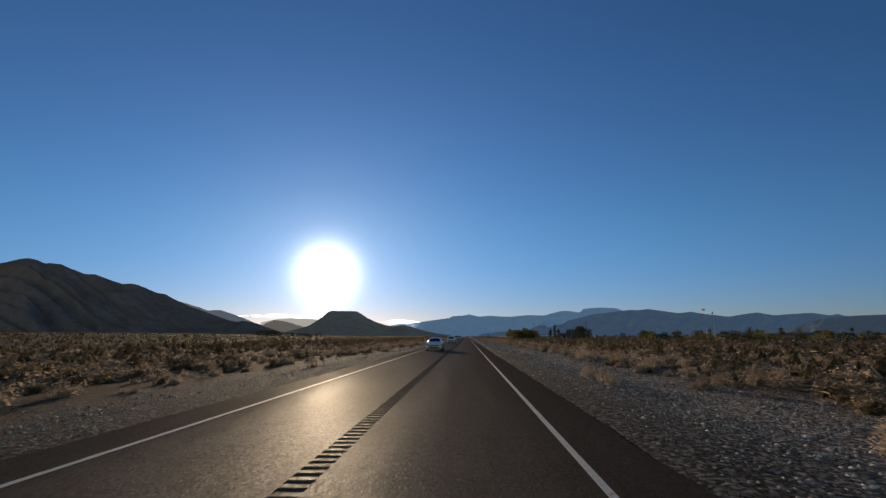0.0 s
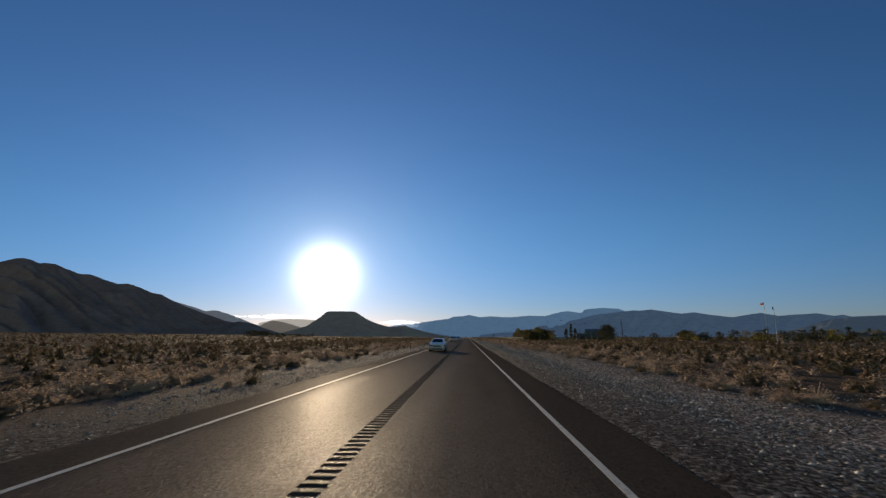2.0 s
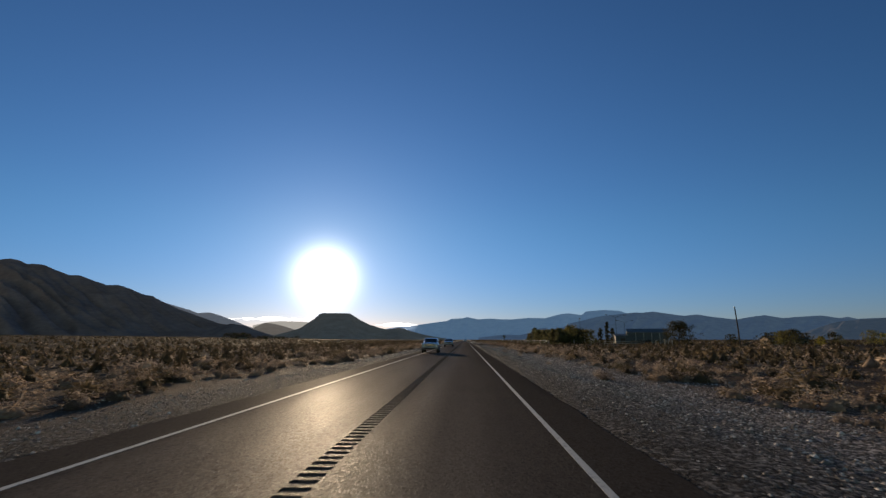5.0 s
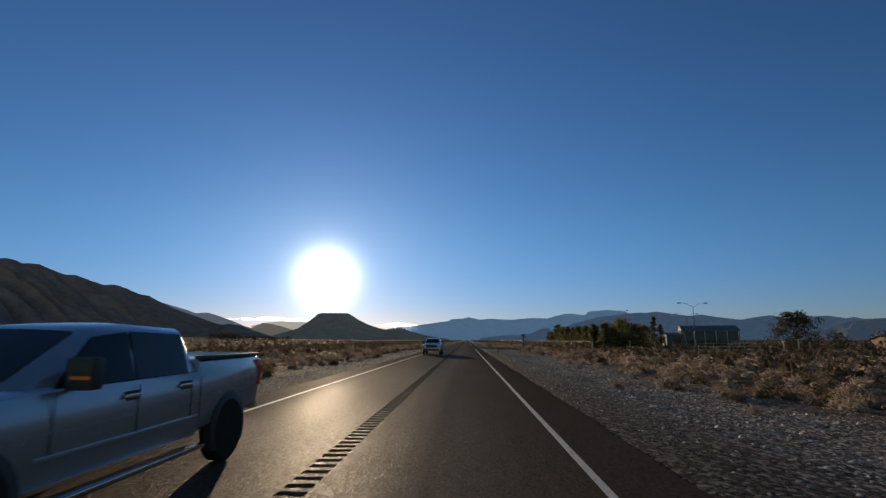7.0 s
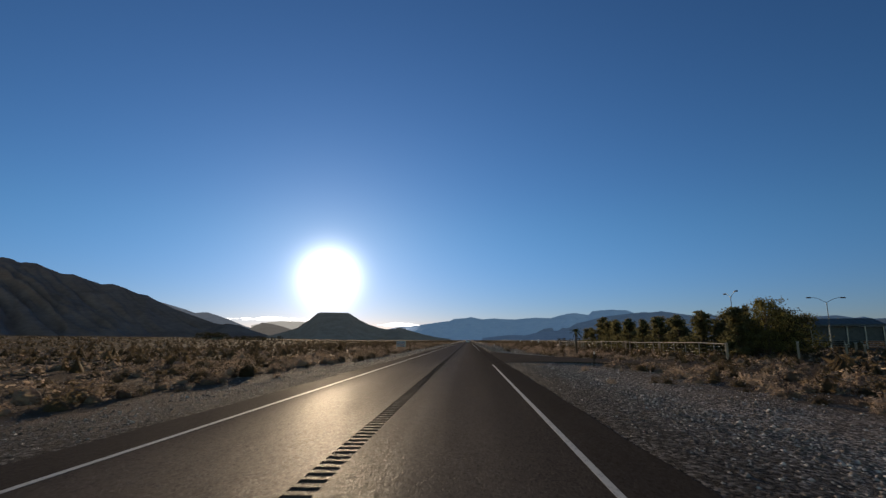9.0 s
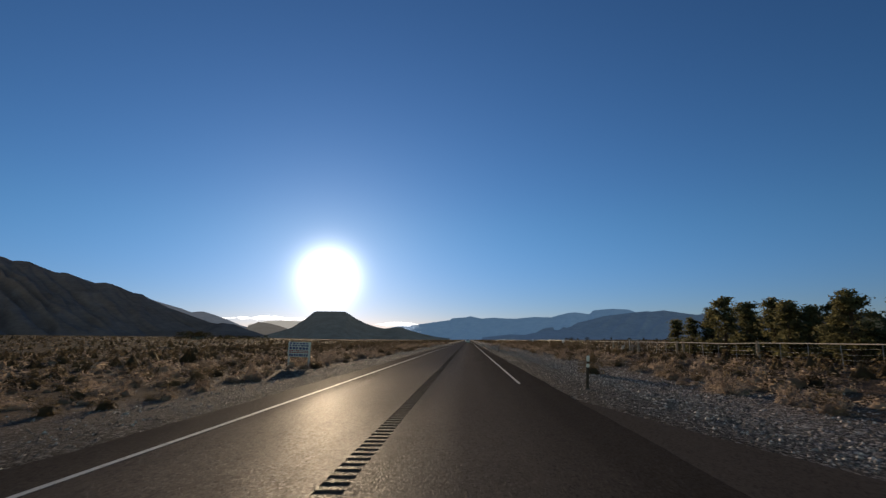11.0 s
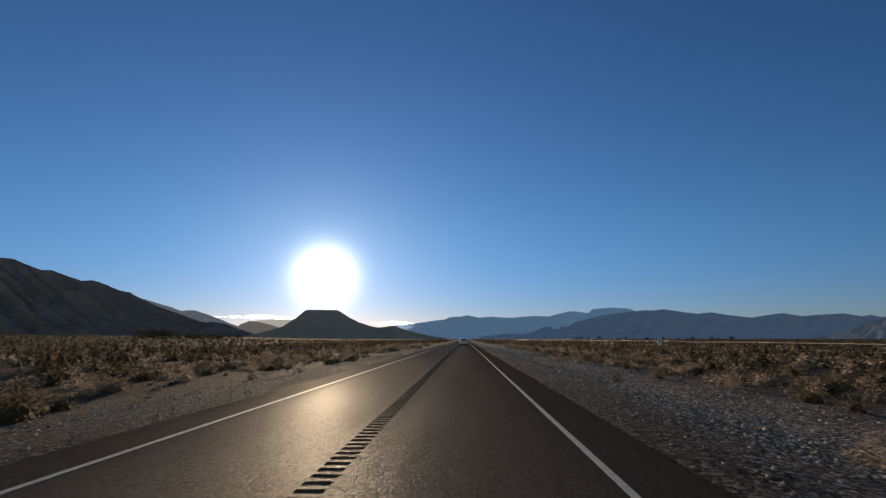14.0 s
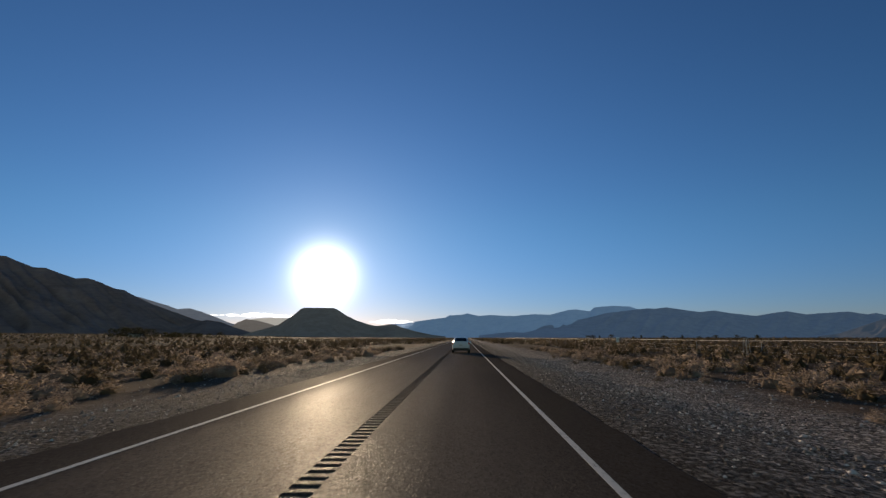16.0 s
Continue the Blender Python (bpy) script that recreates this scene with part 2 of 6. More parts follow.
def rock_material(name, dark, light, scale, glow=None):
    m, n, l, b = material(name, 0.95, spec=0.02)
    p = place(n)
    big = add_noise(n, l, scale, 7, p, 0.65)
    strata = add_noise(n, l, scale * 2.5, 5, stretched(n, l, p, 1, 1, 5))
    k = add_math(n, l, "ADD", add_math(n, l, "MULTIPLY", big, 0.65), add_math(n, l, "MULTIPLY", strata, 0.35))
    c = add_ramp(n, l, k, [(0.35, dark), (0.65, light)])
    l.new(c, b.inputs["Base Color"])
    # glow: (colour, strength) stands in for distance haze, given off by the rock
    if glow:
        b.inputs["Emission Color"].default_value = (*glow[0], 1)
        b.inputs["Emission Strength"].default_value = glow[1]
    add_bump(n, l, b, big, 0.7, 8.0)
    return m


def leaf_material(name, dark, light, through=0.4, twiggy=False):
    """Thin leaves and stalks: they let part of the light through. The colour differs from plant to plant by the 'tint' of its mesh."""
    m, n, l, b = material(name, 0.8, spec=0.05)
    at = n.new("ShaderNodeAttribute"); at.attribute_name = "tint"
    p = place(n)
    grain, twigs = add_noise(n, l, 5, 3, p), add_noise(n, l, 26, 5, p, 0.75)
    k = add_math(n, l, "ADD", add_math(n, l, "MULTIPLY", at.outputs["Fac"], 0.75), add_math(n, l, "MULTIPLY", grain, 0.25))
    if twiggy:
        k = add_math(n, l, "ADD", k, add_math(n, l, "MULTIPLY", add_math(n, l, "SUBTRACT", twigs, 0.5), 0.8), True)
    c = add_ramp(n, l, k, [(0.0, dark), (0.5, tuple((a + d) / 2 for a, d in zip(dark, light))), (1.0, light)])
    l.new(c, b.inputs["Base Color"])
    tr = n.new("ShaderNodeBsdfTranslucent"); l.new(c, tr.inputs["Color"])
    mx = n.new("ShaderNodeMixShader"); mx.inputs[0].default_value = through
    l.new(b.outputs[0], mx.inputs[1]); l.new(tr.outputs[0], mx.inputs[2])
    l.new(mx.outputs[0], n["Material Output"].inputs["Surface"])
    return m


ASPHALT = asphalt_material("asphalt")
ASPHALT_SIDE = asphalt_material("side_road_asphalt", 0.62)
WHITE_LINE = line_material("white_road_paint", (0.52, 0.50, 0.46))
SOIL = ground_material()
ROCK_NEAR = rock_material("dark_desert_rock", (0.20, 0.135, 0.115), (0.34, 0.24, 0.205), 0.006)
ROCK_MESA = rock_material("brown_mesa_rock", (0.44, 0.295, 0.21), (0.62, 0.44, 0.33), 0.015)
# blue distance haze is put into this range's base colour and glow
ROCK_FAR = rock_material("hazed_far_rock", (0.16, 0.19, 0.25), (0.24, 0.27, 0.33), 0.006, ((0.085, 0.155, 0.255), 0.62))
# grey haze before this ridge is painted as emission
ROCK_HAZE = rock_material("hazed_grey_ridge_rock", (0.20, 0.185, 0.19), (0.29, 0.265, 0.265), 0.008, ((0.14, 0.15, 0.175), 0.5))
# the same blue haze, in base colour and glow, on the nearer foothills
ROCK_FAR_DARK = rock_material("hazed_foothill_rock", (0.11, 0.125, 0.155), (0.20, 0.21, 0.235), 0.006, ((0.08, 0.13, 0.21), 0.38))
ROCK_FOOT = rock_material("hazed_plain_hill_rock", (0.12, 0.14, 0.18), (0.19, 0.20, 0.24), 0.008, ((0.08, 0.13, 0.21), 0.38))
# warm haze under the sun, painted as emission on these two
ROCK_BROWN_HAZE = rock_material("hazed_brown_hill_rock", (0.24, 0.19, 0.16), (0.34, 0.28, 0.24), 0.008, ((0.19, 0.155, 0.125), 0.5))
ROCK_PALE_HAZE = rock_material("hazed_pale_ridge_rock", (0.34, 0.32, 0.31), (0.42, 0.40, 0.38), 0.008, ((0.42, 0.37, 0.31), 0.85))
# dark rock; its bluish glow is painted haze
ROCK_SIDE = rock_material("hazed_bare_hill_rock", (0.04, 0.04, 0.042), (0.095, 0.085, 0.075), 0.012, ((0.08, 0.12, 0.18), 0.36))
SCRUB = leaf_material("dry_scrub", (0.098, 0.070, 0.052), (0.60, 0.472, 0.362), 0.45, True)
CREOSOTE = leaf_material("olive_scrub", (0.056, 0.043, 0.027), (0.23, 0.174, 0.104), 0.45, True)

# ---------------------------------------------------------------- mesh tools
def mesh_from(name, verts, faces, mats, tint=None, smooth=False):
    me = bpy.data.meshes.new(name)
    me.from_pydata([tuple(v) for v in verts], [], [tuple(f) for f in faces])
    for m in (mats if isinstance(mats, (list, tuple)) else [mats]):
        me.materials.append(m)
    if smooth:
        me.polygons.foreach_set("use_smooth", [True] * len(me.polygons))
    return me


def mesh_of_triangles(name, tris, mat, tint=None, normals=None):
    """tris: n x 3 x 3. tint: n values between 0 and 1."""
    n = len(tris)
    me = bpy.data.meshes.new(name)
    me.vertices.add(3 * n); me.loops.add(3 * n); me.polygons.add(n)
    me.vertices.foreach_set("co", np.ascontiguousarray(tris, dtype=np.float32).ravel())
    me.loops.foreach_set("vertex_index", np.arange(3 * n, dtype=np.int32))
    me.polygons.foreach_set("loop_start", np.arange(0, 3 * n, 3, dtype=np.int32))
    me.update(calc_edges=True)
    if tint is not None:
        at = me.attributes.new("tint", "FLOAT", "POINT")
        at.data.foreach_set("value", np.repeat(tint, 3).astype(np.float32))
    me.materials.append(mat)
    if normals is None:
        me.validate()
    else:
        me.polygons.foreach_set("use_smooth", np.ones(n, dtype=bool))
        me.normals_split_custom_set_from_vertices(np.ascontiguousarray(normals, dtype=np.float32))
    return me


def grid_faces(nu, nv):
    i = np.arange((nu - 1) * (nv - 1))
    a = (i // (nv - 1)) * nv + i % (nv - 1)
    return np.stack([a, a + nv, a + nv + 1, a + 1], 1)


def smoothstep(a, b, x):
    k = np.clip((x - a) / (b - a), 0, 1)
    return k * k * (3 - 2 * k)


def value_noise(x, y, seed=0):
    """Smooth noise on arrays, 0 to 1."""
    xi, yi = np.floor(x).astype(np.int64), np.floor(y).astype(np.int64)
    fx, fy = x - xi, y - yi
    fx, fy = fx * fx * (3 - 2 * fx), fy * fy * (3 - 2 * fy)

    def h(a, b):
        k = (a * 374761393 + b * 668265263 + seed * 974711) & 0x7FFFFFFF
        k = ((k ^ (k >> 13)) * 1274126177) & 0x7FFFFFFF
        return ((k ^ (k >> 16)) & 0xFFFF) / 65535.0
    return (h(xi, yi) * (1 - fx) + h(xi + 1, yi) * fx) * (1 - fy) + (h(xi, yi + 1) * (1 - fx) + h(xi + 1, yi + 1) * fx) * fy


def fractal(x, y, seed=0, octaves=4):
    s, a, tot = 0.0, 1.0, 0.0
    for o in range(octaves):
        s = s + a * value_noise(x * 2 ** o, y * 2 ** o, seed + o)
        tot += a
        a *= 0.5
    return s / tot


# ---------------------------------------------------------------- ground
ROAD_L, ROAD_R = -6.15, 2.70           # the edges of the asphalt
LINE_L, LINE_R, MID = -5.02, 1.62, -1.79
SIDE_A, SIDE_B = 307.0, 315.0          # the side road that leaves to the right
SIDE_END = 15.0                        # where its asphalt gives way to dirt


def side_road(x, y):
    """1 on the side road and its widened mouth, 0 off it."""
    flare = 25.0 * np.exp(-np.maximum(x - ROAD_R, 0) / 5.0)
    return smoothstep(-1.5, 1.5, y - (SIDE_A - flare * 0.16)) * smoothstep(-1.5, 1.5, (SIDE_B + flare) - y) * (x > 0) * (1 - smoothstep(SIDE_END - 4, SIDE_END + 2, x))


def ground_z(x, y):
    x, y = np.asarray(x, dtype=float), np.asarray(y, dtype=float)
    right, left = x - ROAD_R, ROAD_L - x
    off = np.maximum(right, left)
    z = -0.035 - 0.32 * smoothstep(0.3, 5.0, off) - 0.22 * smoothstep(5.0, 14.0, off)
    rough = (fractal(x * 0.35, y * 0.35, 3, 3) - 0.5) * 0.26 + (fractal(x * 2.2, y * 2.2, 9, 2) - 0.5) * 0.05
    z = z + rough * smoothstep(0.6, 7.0, off) + (fractal(x * 0.03, y * 0.03, 5, 3) - 0.5) * 1.0 * smoothstep(20, 80, off)
    z = np.where(off < 0, -0.10, z)
    # the plain climbs slowly towards the foot of the dark mountain
    fan = np.maximum(-x - 140.0, 0.0)
    z = z + 0.0125 * fan * fan / (fan + 160.0)
    s = side_road(x, y)
    bed = -0.045 - 0.40 * smoothstep(ROAD_R, 22, x)
    return z * (1 - s) + s * bed


ys = np.concatenate([np.arange(-60, 0, 4.0), np.arange(0, 600, 1.8), np.geomspace(620, 5200, 60)])
half = np.concatenate([np.linspace(0, 14, 32), np.geomspace(14.6, 120, 34), np.geomspace(130, 6500, 22)])
xs = np.concatenate([(ROAD_L - half)[::-1], [ROAD_L + 0.25, MID, ROAD_R - 0.25], ROAD_R + half])
gx, gy = np.meshgrid(xs, ys, indexing="ij")
gz = ground_z(gx, gy)
ground = new("ground", mesh_from("ground", np.stack([gx, gy, gz], -1).reshape(-1, 3), grid_faces(len(xs), len(ys)), SOIL, smooth=True))
tagged(ground, "grey gravel verges and brown desert soil", "ground", kind="structure")


# ---------------------------------------------------------------- road
def slab(name, x0, x1, y0, y1, z0, z1, mat, step=None):
    """A flat slab with all its sides, cut across every step metres."""
    ny = 2 if step is None else max(2, int((y1 - y0) / step) + 1)
    yy = np.linspace(y0, y1, ny)
    v, f = [], []
    for y in yy:
        v += [(x0, y, z0), (x0, y, z1), (x1, y, z1), (x1, y, z0)]
    for i in range(ny - 1):
        a = 4 * i
        for k in range(4):
            f.append((a + k, a + 4 + k, a + 4 + (k + 1) % 4, a + (k + 1) % 4))
    f += [(0, 1, 2, 3), (4 * ny - 1, 4 * ny - 2, 4 * ny - 3, 4 * ny - 4)]
    return mesh_from(name, v, f, mat)


def ragged_lane(name, x_in, x_out, y0, y1):
    """A lane of asphalt with a broken outer edge that slopes into the gravel."""
    near = np.arange(y0, 640, 0.7)
    yy = np.concatenate([near, np.geomspace(645, y1, 50)])
    sign = 1 if x_out > x_in else -1
    j = (fractal(yy * 0.9, yy * 0 + x_out, 21, 3) - 0.5) * 0.22
    cols = [np.full_like(yy, x_in), np.full_like(yy, x_in), np.full_like(yy, (x_in + x_out) / 2), x_out + j * 0.8 - sign * 0.05, x_out + j + sign * 0.03]
    zz = [-0.2, 0.0, 0.0, 0.0, -0.09]
    v = np.stack([np.stack([c, yy, np.full_like(yy, z)], -1) for c, z in zip(cols, zz)], 0).reshape(-1, 3)
    f = grid_faces(5, len(yy))
    return mesh_from(name, v, f if sign < 0 else f[:, ::-1], ASPHALT)


RUMBLE = 0.165
road = tagged(new("road"), "two-lane dark grey asphalt highway with a milled centre strip", "road", kind="structure")


def under(name, me, parent, label=""):
    ob = new(name, me)
    ob.parent = parent
    return tagged(ob, label)


under("lane", ragged_lane("lane", MID - RUMBLE, ROAD_L, -60, 4900), road)
under("lane", ragged_lane("lane", MID + RUMBLE, ROAD_R, -60, 4900), road)


def rumble_strip():
    """Milled grooves, 0.305 m from one to the next, across the middle of the road."""
    pitch, steps = 0.305, [(0.0, 0.0), (0.13, 0.0), (0.155, -0.014), (0.225, -0.022), (0.290, -0.020)]
    pts = []
    for i in range(-30, 2080):
        for s, d in steps:
            pts.append((i * pitch + s, d))
    pts.append((4900, 0.0))
    v = [(x, y, z) for x in (MID - RUMBLE, MID + RUMBLE) for y, z in pts]
    n = len(pts)
    f = [(i, n + i, n + i + 1, i + 1) for i in range(n - 1)]
    return mesh_from("rumble_strip", v, f, ASPHALT)


under("rumble_strip", rumble_strip(), road, "dark milled grooves across the middle")
under("edge_line", slab("edge_line", LINE_L - 0.05, LINE_L + 0.05, -60, 4900, -0.01, 0.004, WHITE_LINE), road, "worn white edge line")
under("edge_line", slab("edge_line", LINE_R - 0.05, LINE_R + 0.05, -60, 300, -0.01, 0.004, WHITE_LINE), road, "worn white edge line")
under("edge_line", slab("edge_line", LINE_R - 0.05, LINE_R + 0.05, 344, 4900, -0.01, 0.004, WHITE_LINE), road, "worn white edge line")


TAR = simple("tar_seal", (0.010, 0.010, 0.010), 1.0, 0, 0.3, 10)
TAR.node_tree.nodes["Principled BSDF"].inputs["Specular IOR Level"].default_value = 0.0
for y in (259.0, 392.8):
    for k in (0, 0.28):
        v = [(-5.45 + k, y - 0.5, 0.007), (-5.36 + k, y - 0.5, 0.007), (-4.58 + k, y + 0.9, 0.007), (-4.68 + k, y + 0.9, 0.007)]
        under("tar_seal", mesh_from("tar_seal", v + [(a, b, -0.01) for a, b, c in v], [(0, 1, 2, 3), (0, 4, 5, 1), (1, 5, 6, 2), (2, 6, 7, 3), (3, 7, 4, 0)], TAR), road, "black tar-filled crack")


def side_road_mesh():
    xx = np.concatenate([np.linspace(ROAD_R - 0.1, 12, 30), np.linspace(12.2, SIDE_END, 12)])
    flare = 25.0 * np.exp(-np.maximum(xx - ROAD_R, 0) / 5.0)
    lo, hi = SIDE_A - flare * 0.16 + 1.0, SIDE_B + flare - 1.0
    z = -0.012 - 0.40 * smoothstep(ROAD_R, 22, xx)
    v = [(x, lo_, zz) for x, lo_, zz in zip(xx, lo, z)] + [(x, h_, zz) for x, h_, zz in zip(xx, hi, z)]
    v += [(x, y, zz - 0.15) for x, y, zz in v]
    n = len(xx)
    f = [(i, i + 1, n + i + 1, n + i) for i in range(n - 1)]
    f += [(i, 2 * n + i, 2 * n + i + 1, i + 1) for i in range(n - 1)] + [(n + i, n + i + 1, 3 * n + i + 1, 3 * n + i) for i in range(n - 1)]
    return mesh_from("side_road", v, f, ASPHALT_SIDE)


tagged(new("side_road", side_road_mesh()), "dark asphalt side road joining the highway", "road", kind="structure")


# ---------------------------------------------------------------- mountains
def mountain(name, ridge, depth, foot, mat, label, seed, gully=0.12, power=1.25, jag=0.016, nu=220, nv=36, back=0.06, span=4.0, ribs=0.55, skew=1.1, eye_y=265.0):
    """A range seen against the sky. ridge: pairs of (degrees to the right of the road, degrees above the horizon), seen from the
    road at eye_y; depth: metres ahead to the crest; foot: share of that distance at which the slope reaches the plain."""
    az, el = np.array([r[0] for r in ridge]), np.array([r[1] for r in ridge])
    a = np.linspace(az[0], az[-1], nu)
    tx = np.tan(np.radians(a))
    crest = depth * np.sqrt(1 + tx * tx) * np.tan(np.radians(np.interp(a, az, el)))
    jagged = (fractal(a * span, a * 0, seed, 5) - 0.5) * jag * crest.max()
    big = crest > crest.max() * 0.15
    crest = np.maximum(crest, 0) + 2.2
    s = np.concatenate([[-back, -back * 0.5], np.linspace(0, 1, nv - 2) ** 1.3])       # 0 at the crest, 1 at the foot
    S, A = np.meshgrid(s, a, indexing="xy")
    C, J = crest[:, None], (jagged * big)[:, None]
    run = 1 - (1 - foot) * S * (0.10 + 0.90 * C / crest.max())
    X, Y = tx[:, None] * depth * run, depth * run
    down = np.clip(S, 0, 1)
    fall = np.where(S < 0, 1 + S * 2.0, (1 - down) ** power)
    ridged = 1 - np.abs(2 * fractal(A * ribs + S * skew, S * 1.3 + A * 0.05, seed + 7, 4) - 1)
    cut = gully * C * (0.65 - ridged) * down ** 0.6 * (1 - down) ** 0.5 * 2.0
    fine = (fractal(X / 70, Y / 70, seed + 3, 4) - 0.5) * 0.07 * C * np.clip(S * 8, 0, 1) * (1 - down)
    Z = C * fall + J * np.exp(-down * 9) - cut + fine - 2.8 * down - 1.0
    ob = new(name, mesh_from(name, np.stack([X, Y + eye_y, Z], -1).reshape(-1, 3), grid_faces(nu, nv), mat, smooth=True))
    return tagged(ob, label, "mountain", kind="structure")


mountain("mountain", [(-62, 3.2), (-56, 4.6), (-50, 5.6), (-47.5, 6.0), (-45.85, 6.46), (-44.85, 6.92), (-44.4, 7.0), (-43.94, 6.95), (-43.47, 6.78), (-43.17, 6.62), (-42.9, 6.72), (-42.04, 6.68),
                      (-41.21, 6.31), (-40.18, 5.93), (-39.26, 5.92), (-38.05, 5.46), (-37.05, 5.15), (-36.29, 5.25), (-35.38, 5.0), (-33.94, 4.38), (-33.24, 4.30), (-32.49, 3.86), (-30.97, 3.14),
                      (-29.31, 2.52), (-27.07, 1.72), (-25.19, 1.3), (-22.98, 0.72), (-20.5, 0.25), (-18.6, 0.0), (-17.5, 0.0)],
         3700, 0.60, ROCK_NEAR, "dark bare mountain with gullied flanks in shade", 11, gully=0.24, power=1.3, jag=0.008, span=6.0, ribs=0.62, skew=-5.6, nu=420, nv=72)
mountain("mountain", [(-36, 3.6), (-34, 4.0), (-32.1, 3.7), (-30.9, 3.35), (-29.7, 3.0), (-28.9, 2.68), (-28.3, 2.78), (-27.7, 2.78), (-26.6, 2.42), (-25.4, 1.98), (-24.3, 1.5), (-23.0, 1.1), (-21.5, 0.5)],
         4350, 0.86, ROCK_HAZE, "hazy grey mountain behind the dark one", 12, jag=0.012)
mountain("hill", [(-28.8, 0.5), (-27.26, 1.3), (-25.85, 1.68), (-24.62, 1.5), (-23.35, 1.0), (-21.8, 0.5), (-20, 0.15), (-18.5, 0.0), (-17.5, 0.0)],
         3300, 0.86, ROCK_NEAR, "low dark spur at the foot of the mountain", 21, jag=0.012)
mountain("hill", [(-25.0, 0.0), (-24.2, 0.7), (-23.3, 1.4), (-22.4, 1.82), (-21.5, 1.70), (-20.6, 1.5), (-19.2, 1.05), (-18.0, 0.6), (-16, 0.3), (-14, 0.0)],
         3620, 0.92, ROCK_BROWN_HAZE, "low hazy brown hill beside the mesa", 13, jag=0.015)
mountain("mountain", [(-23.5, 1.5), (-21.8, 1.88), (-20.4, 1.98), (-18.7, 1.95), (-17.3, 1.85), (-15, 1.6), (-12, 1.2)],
         4500, 0.92, ROCK_PALE_HAZE, "pale hazy ridge below the sun", 22, jag=0.01)
mountain("mesa", [(-22.5, 0.2), (-21.8, 0.38), (-20.2, 0.85), (-18.9, 1.25), (-18.2, 1.75), (-17.4, 2.3), (-16.8, 2.86), (-16.45, 2.98), (-14.6, 2.99), (-13.5, 2.98), (-13.1, 2.78), (-12.2, 2.2),
                  (-11.2, 1.72), (-10.0, 1.34), (-9.2, 1.18), (-8.6, 1.22), (-7.9, 1.34), (-7.3, 1.30), (-6.4, 0.98), (-5.0, 0.6), (-3.4, 0.28), (-2.0, 0.1)],
         2700, 0.80, ROCK_MESA, "flat-topped brown mesa below the sun", 14, gully=0.10, power=1.35, jag=0.006, ribs=0.9)
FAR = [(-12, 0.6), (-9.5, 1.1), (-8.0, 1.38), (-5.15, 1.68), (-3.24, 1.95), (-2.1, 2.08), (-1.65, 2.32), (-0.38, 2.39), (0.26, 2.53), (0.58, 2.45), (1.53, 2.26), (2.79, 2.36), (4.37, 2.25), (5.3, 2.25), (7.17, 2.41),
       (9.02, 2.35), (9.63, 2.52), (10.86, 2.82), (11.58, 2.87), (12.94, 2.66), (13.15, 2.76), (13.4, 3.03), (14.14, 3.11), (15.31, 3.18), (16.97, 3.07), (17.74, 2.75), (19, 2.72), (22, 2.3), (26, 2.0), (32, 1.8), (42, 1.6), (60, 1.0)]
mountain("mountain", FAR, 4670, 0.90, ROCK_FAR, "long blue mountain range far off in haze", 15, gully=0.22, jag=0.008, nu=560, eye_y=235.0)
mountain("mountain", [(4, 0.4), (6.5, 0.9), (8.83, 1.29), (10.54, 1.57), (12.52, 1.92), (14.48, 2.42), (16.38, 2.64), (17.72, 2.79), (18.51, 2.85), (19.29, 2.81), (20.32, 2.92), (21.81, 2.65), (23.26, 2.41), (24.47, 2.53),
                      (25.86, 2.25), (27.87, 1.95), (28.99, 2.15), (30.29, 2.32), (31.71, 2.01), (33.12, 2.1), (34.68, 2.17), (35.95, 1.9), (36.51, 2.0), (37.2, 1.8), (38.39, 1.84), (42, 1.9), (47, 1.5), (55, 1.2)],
         4540, 0.84, ROCK_FAR_DARK, "darker mountain range in blue haze before the far one", 16, gully=0.34, jag=0.010, nu=480, ribs=0.5, eye_y=235.0)
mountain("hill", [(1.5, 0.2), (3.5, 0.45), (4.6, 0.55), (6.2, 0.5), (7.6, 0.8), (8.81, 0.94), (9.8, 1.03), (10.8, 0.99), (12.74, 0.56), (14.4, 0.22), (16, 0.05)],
         3900, 0.88, ROCK_FOOT, "low hill in blue-grey haze on the plain", 17, jag=0.02)
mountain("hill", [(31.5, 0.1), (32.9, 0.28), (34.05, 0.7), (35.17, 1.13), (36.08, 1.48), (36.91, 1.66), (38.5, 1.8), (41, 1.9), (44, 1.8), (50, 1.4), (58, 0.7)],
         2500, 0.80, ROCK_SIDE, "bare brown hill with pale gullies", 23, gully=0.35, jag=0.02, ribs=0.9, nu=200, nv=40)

# ---------------------------------------------------------------- stones and scrub
rng = np.random.default_rng(4)


